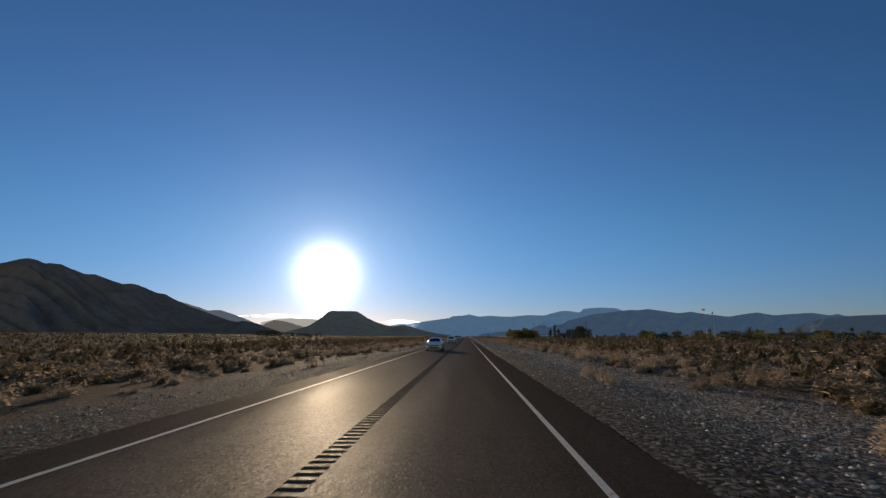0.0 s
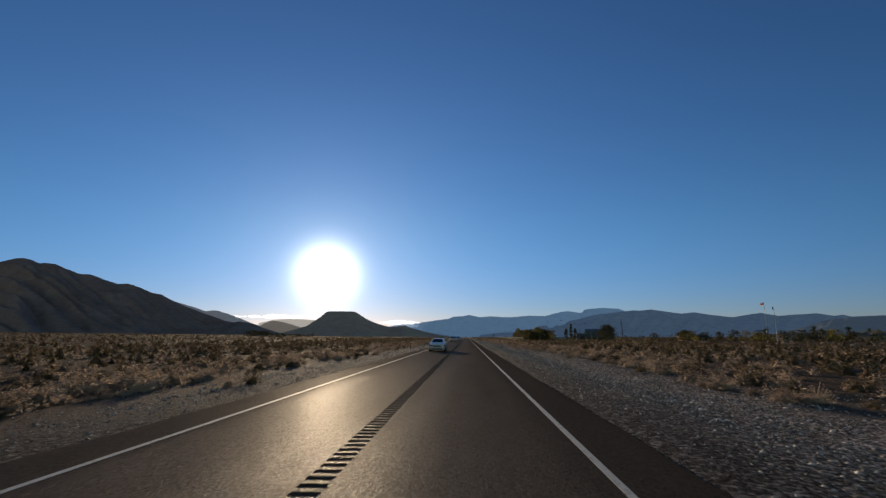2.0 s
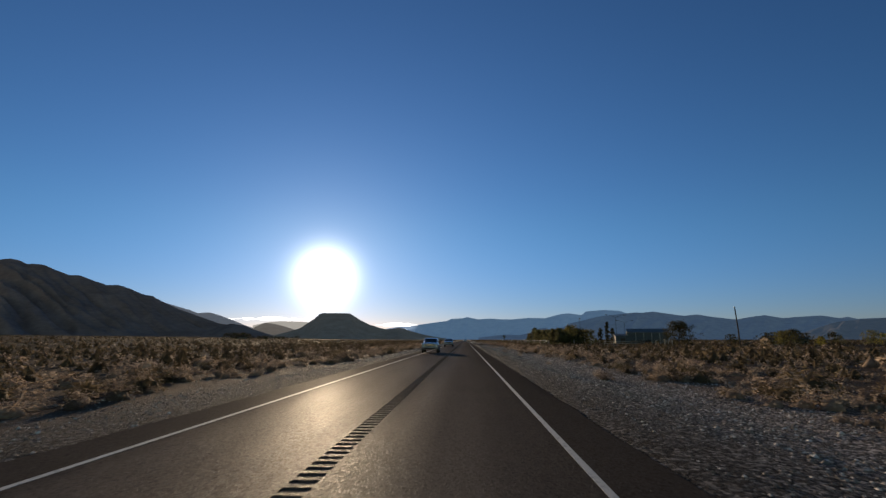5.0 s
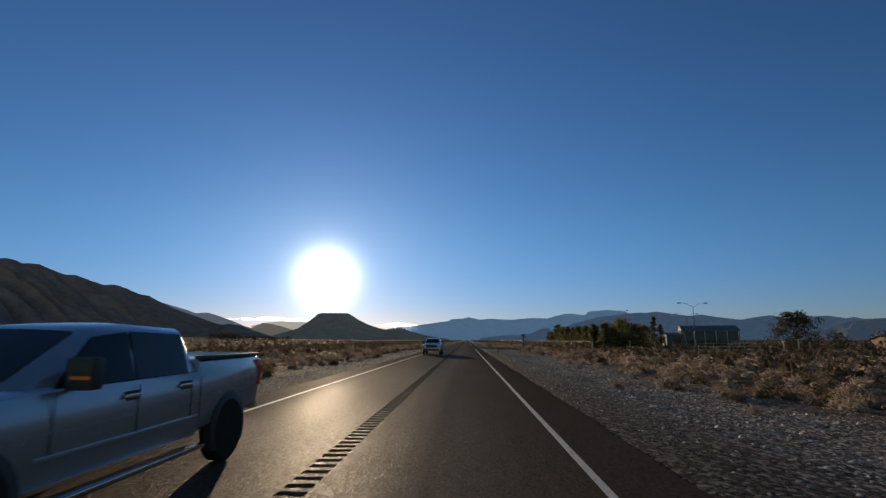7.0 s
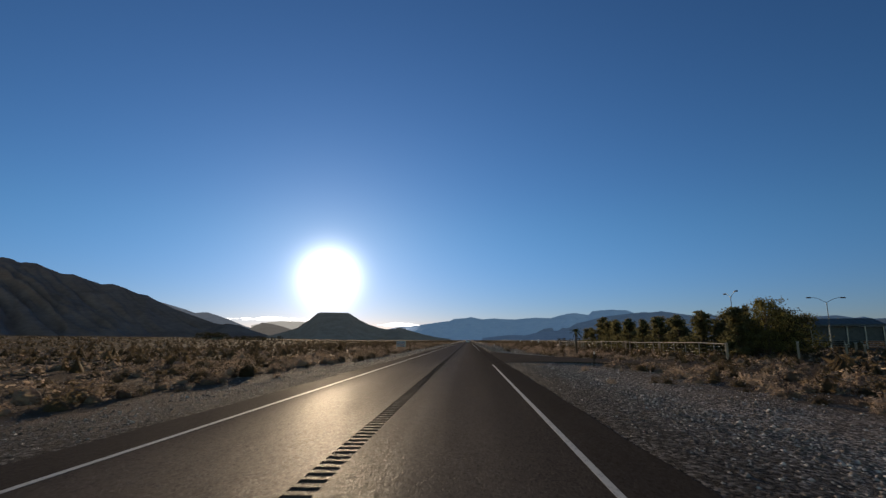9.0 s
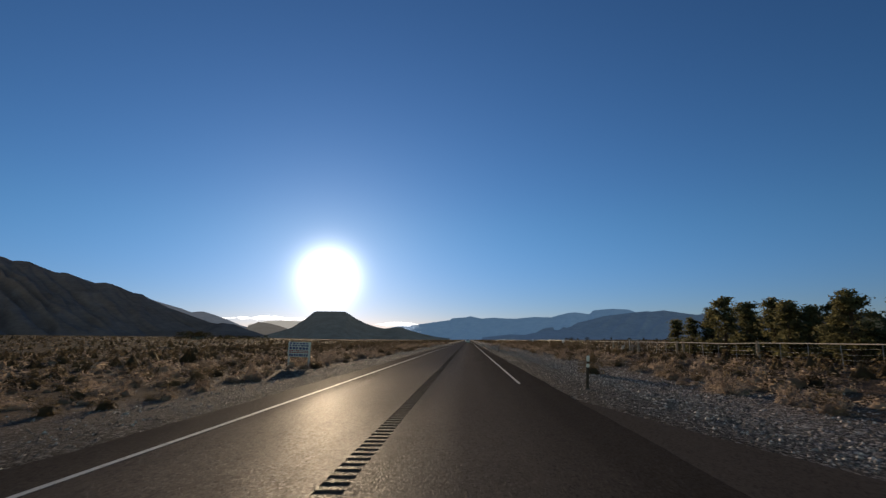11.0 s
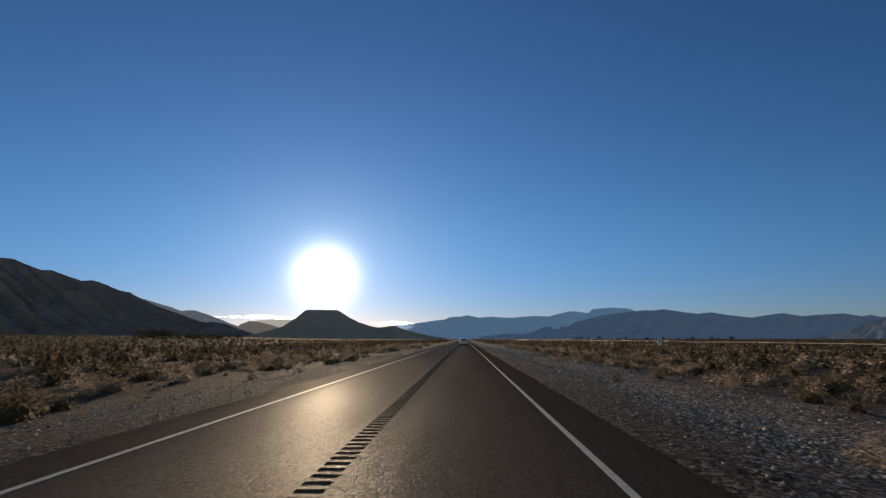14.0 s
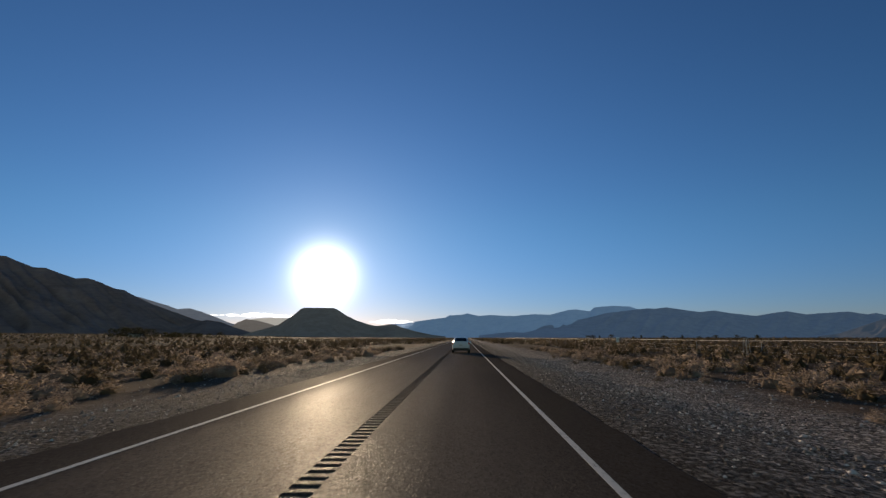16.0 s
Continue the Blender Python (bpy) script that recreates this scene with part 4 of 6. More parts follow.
def wheel(parent, x, y, r, w, side):
    """Tyre with shoulders, dished rim with spokes. Its centre is the wheel's middle."""
    tyre = part("tyre", lathe([(-w / 2, r * 0.62), (-w / 2, r * 0.90), (-w * 0.36, r), (w * 0.36, r), (w / 2, r * 0.90), (w / 2, r * 0.62)]), RUBBER, None)
    wh = tagged(new("wheel"), "")
    wh.parent = parent
    wh.location = (x, y, r)
    tyre.parent = wh
    bm = lathe([(side * w * 0.30, r * 0.63), (side * w * 0.46, r * 0.63), (side * w * 0.46, r * 0.57), (side * w * 0.34, r * 0.55), (side * w * 0.34, 0.01)])
    for k in range(5):
        a = 2 * math.pi * k / 5
        d, q = Vector((0, math.cos(a), math.sin(a))), Vector((0, -math.sin(a), math.cos(a)))
        c = [d * 0.08 * r + q * 0.10 * r, d * 0.57 * r + q * 0.07 * r, d * 0.57 * r - q * 0.07 * r, d * 0.08 * r - q * 0.10 * r]
        panel([Vector((side * w * 0.42, 0, 0)) + v for v in c], 0.012, bm)
    rim = part("rim", bm, ALLOY, wh, "silver alloy rim")
    return wh


def vehicle(spec, m, label, category, group="vehicles on the highway"):
    """A road vehicle with its nose towards +y. spec holds its stations in metres."""
    car = tagged(new(spec["name"]), label, category, group)
    coat = spec["paint"]
    part("body", ring_loft([body_ring(*s) for s in spec["body"]]), coat, car)
    cab = spec["cabin"]
    part("cabin", ring_loft([cabin_ring(*c) for c in cab]), coat, car, "painted roof and pillars")
    # glass at the front and back
    def sloping(i, j, inset, name):
        a, b = cab[i], cab[j]
        def at(k, s):
            y, hb, ht, zb, zt = (p + (q - p) * k for p, q in zip(a, b))
            return Vector((s * (ht - 0.075), y, zt - 0.006 + 0.012))
        lo, hi = (inset, 0.94)
        bm = bmesh.new()
        cols = []
        for s in (-1, -0.5, 0, 0.5, 1):
            lift = 0.022 * (1 - s * s)
            cols.append((at(lo, s) + Vector((0, 0, lift)), at(hi, s) + Vector((0, 0, lift))))
        va = [[bm.verts.new(p) for p in c] for c in cols]
        vb = [[bm.verts.new(p - Vector((0, 0, 0.03))) for p in c] for c in cols]
        for k in range(4):
            bm.faces.new((va[k][0], va[k + 1][0], va[k + 1][1], va[k][1])); bm.faces.new((vb[k][0], vb[k][1], vb[k + 1][1], vb[k + 1][0]))
            for e in (0, 1):
                bm.faces.new((va[k][e], va[k + 1][e], vb[k + 1][e], vb[k][e]))
        bm.faces.new((va[0][0], va[0][1], vb[0][1], vb[0][0])); bm.faces.new((va[4][0], va[4][1], vb[4][1], vb[4][0]))
        part(name, bm, CAR_GLASS, car, "dark tinted glass")
    sloping(0, 1, 0.10, "windshield")
    sloping(len(cab) - 1, len(cab) - 2, spec.get("rear_inset", 0.12), "rear_window")
    for side in (-1, 1):
        for quad in spec["windows"]:
            c = [cabin_point(cab, y, v, side, 0.014) for y, v in quad]
            part("side_window", panel(c if side > 0 else c[::-1], 0.006), CAR_GLASS, car, "dark tinted glass")
        for y, z in spec["handles"]:
            hx = side * (spec["half"] + 0.006)
            grip = part("door_handle", box(min(hx, hx + side * 0.03), max(hx, hx + side * 0.03), y - 0.11, y + 0.11, z - 0.02, z + 0.02, 0.008), spec.get("handle", coat), car)
            part("handle_recess", box(min(hx - side * 0.02, hx + side * 0.002), max(hx - side * 0.02, hx + side * 0.002), y - 0.13, y + 0.05, z - 0.045, z + 0.045), BLACK_TRIM, grip)
        for y in spec["seams"]:
            sx = side * (spec["half"] - 0.002)
            part("door_seam", box(min(sx, sx + side * 0.005), max(sx, sx + side * 0.005), y - 0.005, y + 0.005, spec["sill"] + 0.15, spec["belt"] - 0.06), BLACK_TRIM, car)
        for y in spec["axles"]:
            r = spec["wheel"]
            ax = side * (spec["half"] - 0.10)
            arch = lathe([(ax, r * 1.17), (ax + side * 0.092, r * 1.17), (ax + side * 0.108, r * 1.10), (ax + side * 0.1075, 0.02)])
            for v in bmesh.ops.bisect_plane(arch, geom=arch.verts[:] + arch.edges[:] + arch.faces[:], plane_co=(0, 0, -r * 0.55), plane_no=(0, 0, -1), clear_outer=True)["geom"]:
                pass
            bmesh.ops.translate(arch, verts=arch.verts[:], vec=(0, y, r * 1.03))
            part("wheel_arch", arch, BLACK_TRIM, car, "dark wheel arch")
            wheel(car, side * (spec["half"] - 0.095), y, r, 0.235, side)
        mx = side * (spec["half"] - 0.06)
        my, mz = spec["mirror"]
        mir = part("mirror", box(min(mx, mx + side * 0.24), max(mx, mx + side * 0.24), my - 0.06, my + 0.10, mz - 0.07 * spec.get("mirror_size", 1), mz + 0.09 * spec.get("mirror_size", 1), 0.03), spec.get("mirror_paint", coat), car)
        part("turn_lamp", box(min(mx + side * 0.06, mx + side * 0.23), max(mx + side * 0.06, mx + side * 0.23), my + 0.098, my + 0.106, mz - 0.03, mz), LAMP_AMBER, mir, "amber turn lamp")
        lens = [(side * x, y, z) for x, y, z in spec["head"]]
        part("headlight", panel(lens if side > 0 else lens[::-1], 0.025), LAMP_CLEAR, car, "clear headlight")
        if "fog" in spec:
            x, y, z = spec["fog"]
            part("fog_lamp", box(side * x - 0.07, side * x + 0.07, y - 0.08, y + 0.015, z - 0.045, z + 0.045, 0.015), LAMP_CLEAR, car, "small fog lamp")
        hw, y0, z0, z1 = spec["tail"]
        part("taillight", box(min(side * (hw - 0.16), side * hw), max(side * (hw - 0.16), side * hw), y0 - 0.03, y0 + 0.12, z0, z1, 0.02), LAMP_RED, car, "red taillight")
        if "step" in spec:
            y0, y1, z = spec["step"]
            sx = side * (spec["half"] - 0.02)
            cy0, cy1, cz = spec["crease"]
            kx = side * (spec["half"] - 0.012)
            part("side_moulding", box(min(kx, kx + side * 0.022), max(kx, kx + side * 0.022), cy0, cy1, cz - 0.022, cz + 0.022, 0.007), coat, car)
            part("running_board", box(min(sx, sx + side * 0.16), max(sx, sx + side * 0.16), y0, y1, z - 0.03, z + 0.02, 0.012), CHROME, car, "chrome running board")
    yf, hw, z0, z1 = spec["grille"]
    g = part("grille", box(-hw, hw, yf - 0.10, yf + 0.012, z0, z1, 0.02), BLACK_TRIM, car, "black slatted grille")
    for k in range(4):
        z = z0 + (z1 - z0) * (k + 1) / 5
        part("slat", box(-hw * 0.94, hw * 0.94, yf + 0.006, yf + 0.02, z - 0.008, z + 0.008), spec.get("grille_trim", CHROME), g)
    yf, hw, z0, z1 = spec["intake"]
    part("lower_intake", box(-hw, hw, yf - 0.1, yf + 0.012, z0, z1, 0.02), BLACK_TRIM, car)
    yr, hw, z0, z1 = spec["rear_bumper"]
    part("rear_bumper", box(-hw, hw, yr - 0.03, yr + 0.14, z0, z1, 0.03), spec.get("bumper", BLACK_TRIM), car, "dark rear bumper")
    part("number_plate", box(-0.15, 0.15, spec["plate"][0] - 0.01, spec["plate"][0] + 0.02, spec["plate"][1] - 0.075, spec["plate"][1] + 0.075), PLATE_GREY, car, "grey plate with no lettering")
    if "bed" in spec:
        y0, y1, hw, z = spec["bed"]
        part("bed_floor", box(-hw + 0.14, hw - 0.14, y0 + 0.08, y1 - 0.04, z - 0.45, z - 0.015), BLACK_TRIM, car, "black bed liner")
        for side in (-1, 1):
            part("bed_rail", box(min(side * (hw - 0.13), side * (hw - 0.02)), max(side * (hw - 0.13), side * (hw - 0.02)), y0, y1, z - 0.02, z + 0.03, 0.012), BLACK_TRIM, car, "black bed rail cap")
        part("tailgate", box(-hw + 0.1, hw - 0.1, y0 - 0.025, y0 + 0.05, z - 0.55, z + 0.035, 0.015), coat, car)
    car.matrix_world = m
    return car


SEDAN = dict(name="sedan", paint=WHITE_PAINT, half=0.91, sill=0.18, belt=0.95, wheel=0.335,
             body=[(2.44, 0.56, 0.38, 0.66, 0.02), (2.41, 0.70, 0.29, 0.74, 0.03), (2.30, 0.82, 0.22, 0.80, 0.05), (1.98, 0.895, 0.19, 0.86, 0.07), (1.45, 0.91, 0.18, 0.90, 0.09), (0.95, 0.915, 0.18, 0.935, 0.08),
                   (0.0, 0.915, 0.18, 0.945, 0.03), (-1.2, 0.91, 0.18, 0.97, 0.03), (-1.8, 0.895, 0.20, 0.985, 0.05), (-2.15, 0.85, 0.26, 0.97, 0.05), (-2.36, 0.76, 0.34, 0.88, 0.04), (-2.42, 0.62, 0.40, 0.78, 0.02)],
             cabin=[(1.12, 0.80, 0.70, 0.90, 0.97), (0.28, 0.83, 0.63, 0.92, 1.39), (-0.25, 0.84, 0.63, 0.93, 1.44), (-0.85, 0.83, 0.61, 0.94, 1.40), (-1.85, 0.76, 0.66, 0.95, 1.03)],
             windows=[[(0.72, 0.10), (-0.22, 0.08), (-0.22, 0.86), (0.26, 0.84)], [(-0.30, 0.08), (-1.22, 0.12), (-0.95, 0.82), (-0.30, 0.86)]],
             handles=[(-0.10, 0.84), (-1.05, 0.86)], seams=[0.78, -0.26, -1.25], axles=[1.42, -1.38], mirror=(0.62, 0.98), head=[(0.50, 2.46, 0.60), (0.85, 2.34, 0.63), (0.93, 2.02, 0.80), (0.56, 2.43, 0.74)], fog=(0.68, 2.37, 0.38),
             tail=(0.84, -2.36, 0.72, 0.90), grille=(2.45, 0.43, 0.53, 0.68), intake=(2.43, 0.56, 0.31, 0.39), rear_bumper=(-2.38, 0.72, 0.34, 0.50), plate=(-2.43, 0.64))
TRUCK = dict(name="pickup_truck", paint=SILVER_PAINT, half=1.0, sill=0.52, belt=1.24, wheel=0.42,
             body=[(2.95, 0.80, 0.58, 1.02, 0.03), (2.90, 0.92, 0.50, 1.12, 0.05), (2.72, 0.98, 0.46, 1.16, 0.06), (2.1, 1.0, 0.46, 1.20, 0.06), (1.45, 1.0, 0.41, 1.23, 0.05), (0.2, 1.0, 0.41, 1.25, 0.02),
                   (-1.02, 1.0, 0.41, 1.26, 0.01), (-1.05, 0.995, 0.46, 1.38, 0.0), (-2.2, 0.995, 0.56, 1.385, 0.0), (-2.82, 0.985, 0.60, 1.39, 0.0), (-2.87, 0.97, 0.62, 1.37, 0.0)],
             cabin=[(1.52, 0.90, 0.78, 1.18, 1.25), (0.72, 0.94, 0.76, 1.20, 1.72), (0.0, 0.945, 0.77, 1.20, 1.785), (-0.86, 0.945, 0.76, 1.20, 1.76), (-1.02, 0.93, 0.80, 1.20, 1.34)],
             windows=[[(1.20, 0.08), (0.20, 0.05), (0.20, 0.88), (0.68, 0.85)], [(0.15, 0.05), (-0.80, 0.05), (-0.79, 0.86), (0.15, 0.88)]],
             handles=[(0.30, 1.08), (-0.66, 1.10)], handle=CHROME, seams=[1.25, 0.18, -0.82, -1.035], axles=[1.95, -1.86], mirror=(1.02, 1.32), mirror_size=1.7, mirror_paint=BLACK_TRIM,
             head=[(0.64, 2.955, 0.84), (0.93, 2.90, 0.84), (0.95, 2.84, 1.08), (0.64, 2.94, 1.06)], fog=(0.80, 2.93, 0.60), tail=(0.985, -2.88, 0.92, 1.32), grille=(2.955, 0.62, 0.80, 1.08), intake=(2.94, 0.70, 0.52, 0.66),
             rear_bumper=(-2.94, 0.92, 0.56, 0.72), bumper=CHROME, plate=(-2.98, 0.66), bed=(-2.84, -1.08, 0.985, 1.39), step=(-0.95, 1.30, 0.38), crease=(-0.98, 1.38, 0.70))
CROSSOVER = dict(name="crossover", paint=WHITE_PAINT, half=0.92, sill=0.24, belt=1.02, wheel=0.36,
                 body=[(2.28, 0.60, 0.40, 0.70, 0.02), (2.20, 0.78, 0.30, 0.84, 0.04), (1.9, 0.90, 0.25, 0.93, 0.06), (1.0, 0.92, 0.24, 1.00, 0.06), (0, 0.925, 0.24, 1.03, 0.03), (-1.4, 0.92, 0.24, 1.08, 0.03),
                       (-2.0, 0.90, 0.28, 1.10, 0.02), (-2.25, 0.86, 0.34, 1.08, 0.01), (-2.32, 0.78, 0.42, 1.02, 0.0)],
                 cabin=[(1.1, 0.80, 0.72, 0.97, 1.06), (0.35, 0.85, 0.66, 1.0, 1.54), (-0.4, 0.86, 0.67, 1.02, 1.62), (-1.55, 0.85, 0.65, 1.05, 1.58), (-2.22, 0.80, 0.70, 1.06, 1.15)],
                 windows=[[(0.8, 0.10), (-0.15, 0.08), (-0.15, 0.86), (0.34, 0.84)], [(-0.23, 0.08), (-1.2, 0.10), (-1.2, 0.84), (-0.23, 0.86)], [(-1.27, 0.12), (-1.8, 0.25), (-1.55, 0.80), (-1.27, 0.83)]],
                 handles=[(0.0, 0.92), (-1.0, 0.95)], seams=[0.85, -0.19, -1.3], axles=[1.38, -1.34], mirror=(0.66, 1.08), head=[(0.48, 2.29, 0.66), (0.82, 2.22, 0.68), (0.89, 2.06, 0.84), (0.52, 2.27, 0.80)], tail=(0.88, -2.27, 0.86, 1.10),
                 grille=(2.27, 0.50, 0.58, 0.74), intake=(2.25, 0.55, 0.32, 0.46), rear_bumper=(-2.30, 0.80, 0.32, 0.54), plate=(-2.345, 0.80))

turned = pose(0, 0, 0, 0, 0, 180)
vehicle(dict(SEDAN, grille_trim=BLACK_TRIM, grille=(2.45, 0.47, 0.55, 0.66), intake=(2.44, 0.56, 0.30, 0.46)), pose(-3.5, 56.2 + 2.42, 0.002) @ turned, "white four-door sedan with black grille on the asphalt lane", "car")
vehicle(dict(SEDAN, grille_trim=BLACK_TRIM), pose(-3.42, 115.9 + 2.42, 0.002) @ turned, "white sedan with chrome roofline on the asphalt lane", "car")
vehicle(TRUCK, pose(-4.2, 211.8, 0.002) @ turned, "silver-blue crew-cab pickup with chrome running boards", "pickup truck")
vehicle(dict(TRUCK, handle=SILVER_PAINT, bumper=SILVER_PAINT, grille_trim=BLACK_TRIM, mirror_size=1.4), pose(-3.72, 262.5 + 2.95, 0.002) @ turned, "grey crew-cab pickup with large black grille", "pickup truck")
vehicle(CROSSOVER, pose(-0.45, 525 + 2.3, 0.002), "white crossover seen from behind on the highway", "car")

# ---------------------------------------------------------------- trees
BARK = simple("rough_bark", (0.10, 0.075, 0.055), 0.9, 0, 0.35, 8, 0.02)
PINE = leaf_material("pine_needles", (0.052, 0.053, 0.028), (0.27, 0.245, 0.12), 0.45)
BROAD = leaf_material("broad_leaves", (0.055, 0.055, 0.020), (0.26, 0.225, 0.085), 0.5)
# crowns against the light: their shade is put into a darker leaf colour
SHADE = leaf_material("shaded_leaves", (0.026, 0.025, 0.013), (0.115, 0.098, 0.048), 0.3)
YELLOW = leaf_material("autumn_leaves", (0.10, 0.10, 0.025), (0.42, 0.34, 0.07), 0.4)
PALM = leaf_material("palm_fronds", (0.030, 0.040, 0.018), (0.14, 0.14, 0.06), 0.3)


def leaf_cloud(seed, n_clumps, per, envelope, height, base, clump, leaf, branches=0):
    """Leaves in clumps inside an uneven outline. envelope(h 0..1) gives the radius in metres."""
    r = np.random.default_rng(seed)
    h = base + (1 - base) * r.uniform(0, 1, n_clumps) ** 0.9
    az = r.uniform(0, 2 * math.pi, n_clumps)
    lobes = 1 + 0.34 * np.sin(az * 3 + h * 9 + seed) + 0.22 * np.sin(az * 5 - h * 14)
    rad = np.array([envelope(v) for v in (h - base) / (1 - base)]) * lobes * np.sqrt(r.uniform(0.12, 1.25, n_clumps))
    if branches:
        # clumps along single boughs, with gaps between them
        hb = base + (1 - base) * (np.arange(branches) + r.uniform(0, 1, branches)) / branches
        ab, lb = np.arange(branches) * 2.4 + r.normal(0, 0.4, branches), r.uniform(0.55, 1.25, branches)
        k, out = r.integers(0, branches, n_clumps), r.uniform(0.15, 1, n_clumps) ** 0.7
        az = ab[k] + r.normal(0, 0.16, n_clumps)
        rad = np.array([envelope(v) for v in (hb[k] - base) / (1 - base)]) * lb[k] * out
        h = hb[k] * 0.93 + 0.07 * out * r.uniform(0.0, 1.0, n_clumps)
    centre = np.stack([np.cos(az) * rad, np.sin(az) * rad, h * height], 1)
    c = np.repeat(centre, per, 0) + r.normal(0, clump, (n_clumps * per, 3)) * np.array([1, 1, 0.7])
    d = r.normal(0, 1, (len(c), 3)); d /= np.linalg.norm(d, axis=1)[:, None]
    s = np.cross(d, r.normal(0, 1, (len(c), 3))); s /= np.linalg.norm(s, axis=1)[:, None]
    L = leaf * r.uniform(0.6, 1.5, len(c))[:, None]
    tris = np.stack([c - d * L * 0.5 - s * L * 0.4, c - d * L * 0.5 + s * L * 0.4, c + d * L], 1)
    tint = np.clip(np.repeat(r.uniform(0.15, 0.85, n_clumps), per) + r.normal(0, 0.08, len(c)), 0, 1)
    return tris, tint, centre


def tree(kind, seed, height, wide, label, group, fine=False):
    t = tagged(new("tree"), label, "tree", group)
    r = np.random.default_rng(seed)
    if kind == "pine":
        env, base, n, leafs = (lambda v: wide / 2 * (0.10 + 0.90 * (1 - v) ** 0.8) * min(1, v * 5 + 0.5)), 0.05, 125, PINE
    elif kind == "cypress":
        env, base, n, leafs = (lambda v: wide / 2 * math.sin(math.pi * min(1, 0.12 + v * 0.88)) ** 0.6), 0.04, 80, SHADE
    else:
        env, base, n, leafs = (lambda v: wide / 2 * math.sqrt(max(0.03, 1 - (v * 1.25 - 0.35) ** 2))), 0.10, 250 if fine else 170, {"broad": BROAD, "yellow": YELLOW, "dusty": BROAD if fine else PINE, "shady": SHADE}[kind]
    if fine:
        tris, tint, centre = leaf_cloud(seed, n, 30, env, height, base, (0.034 if kind == "pine" else 0.052) * height, 0.024 * height, 19 if kind == "pine" else 0)
    else:
        n = n * 2 // 3
        tris, tint, centre = leaf_cloud(seed, n, 9, env, height, base, 0.055 * height * (0.5 if kind == "cypress" else 0.85), 0.052 * height)
    crown = new("crown", mesh_of_triangles("crown", tris, leafs, tint))
    crown.parent = t
    lean = r.normal(0, 0.02, 2) * height
    top = 0.9 if kind in ("pine", "cypress") else 0.6
    part("trunk", tube([(0, 0, -0.3), (lean[0] * 0.3, lean[1] * 0.3, height * top * 0.4), (lean[0], lean[1], height * top)], 0.030 * height, 8, None, 0.008 * height), BARK, t)
    if fine:
        for k in range(0, n, 14):
            p = Vector(centre[k])
            part("limb", tube([(0, 0, max(0.1 * height, p.z * 0.72)), p * 0.55 + Vector((0, 0, p.z * 0.42)), p], 0.011 * height, 5, None, 0.003 * height), BARK, t)
    return t


def palm(seed, height, label, group):
    t = tagged(new("palm_tree"), label, "tree", group)
    r = np.random.default_rng(seed)
    part("trunk", tube([(0, 0, -0.3), (0.1, 0, height * 0.5), (0.15, 0.05, height * 0.86)], 0.26, 9, None, 0.19), BARK, t)
    tris = []
    for k in range(34):
        az, up = r.uniform(0, 6.28), r.uniform(-0.9, 1.2)
        L = r.uniform(1.4, 2.0)
        p0 = np.array([0.15, 0.05, height * 0.86])
        for j in range(7):
            a, b = j / 7, (j + 1) / 7
            def at(s):
                return p0 + np.array([math.cos(az) * math.cos(up) * L * s, math.sin(az) * math.cos(up) * L * s, math.sin(up) * L * s - 0.9 * s * s])
            w = 0.22 * (1 - abs(a - 0.4))
            sd = np.array([-math.sin(az), math.cos(az), 0]) * w
            for q in (-1, 1):
                tris.append([at(a), at(b), (at(a) + at(b)) / 2 + sd * q * 1.6 - np.array([0, 0, 0.12])])
    crown = new("crown", mesh_of_triangles("crown", np.array(tris), PALM, np.repeat(r.uniform(0, 1, 34), 14)))
    crown.parent = t
    return t


PROTO = {}


def plant(kind, x, y, height, wide, label, group, k=0, fine=False):
    """Sets a tree; alike trees share their meshes, turned and scaled."""
    key = (kind, k % 3, fine)
    turn = (x * 7.3 + y * 3.1) % 6.28
    z = float(ground_z(x, y))
    if key not in PROTO:
        ob = palm(200 + k, 7.0, label, group) if kind == "palm" else tree(kind, 200 + k * 17 + len(kind), 7.0, {"pine": 3.4, "cypress": 1.3}.get(kind, 7.0), label, group, fine)
        PROTO[key] = ob
    else:
        ob = copy_thing(PROTO[key], Matrix.Identity(4))
    base_w = {"pine": 3.4, "cypress": 1.3, "palm": 7.0}.get(kind, 7.0)
    s_w = height / 7.0 if kind == "palm" else wide / base_w
    ob.matrix_basis = Matrix.Translation((x, y, z)) @ Matrix.Rotation(turn, 4, "Z") @ Matrix.Diagonal((s_w, s_w, height / 7.0, 1))
    return tagged(ob, label, "tree", group)


ROW = "trees behind the ranch fence"
tr = np.random.default_rng(12)
pines = [(31.9, 405, 5.9), (32, 400, 5.8), (33.8, 397.7, 7.3), (35.5, 395, 5.0), (33, 392.3, 8.5), (35, 389.5, 5.4), (33, 386.9, 7.4), (33, 381.8, 7.4), (35.5, 380, 6.2), (32, 377.5, 6.8), (33.5, 373, 6.4), (32, 369, 7.0),
         (34, 365.5, 6.0), (32, 361, 6.6), (33.5, 357, 6.2), (32, 353, 6.8), (34.5, 350, 6.0), (32.2, 346, 6.6), (34, 342, 6.4), (32.4, 338, 6.8), (35, 335, 6.2), (33.5, 331, 7.0)]
pines = [(x, y, h * 0.92) for x, y, h in pines] + [(float(tr.uniform(34.5, 39.5)), 333.0 + 5.4 * k + float(tr.uniform(-2, 2)), float(tr.uniform(4.6, 6.4))) for k in range(13)]
for i, (x, y, h) in enumerate(pines):
    plant("pine", x, y, h, h * tr.uniform(0.6, 0.85), "dark green pine with thin ragged crown behind the fence" if h > 6 else "small green pine with pale trunk behind the fence", ROW, i, True)
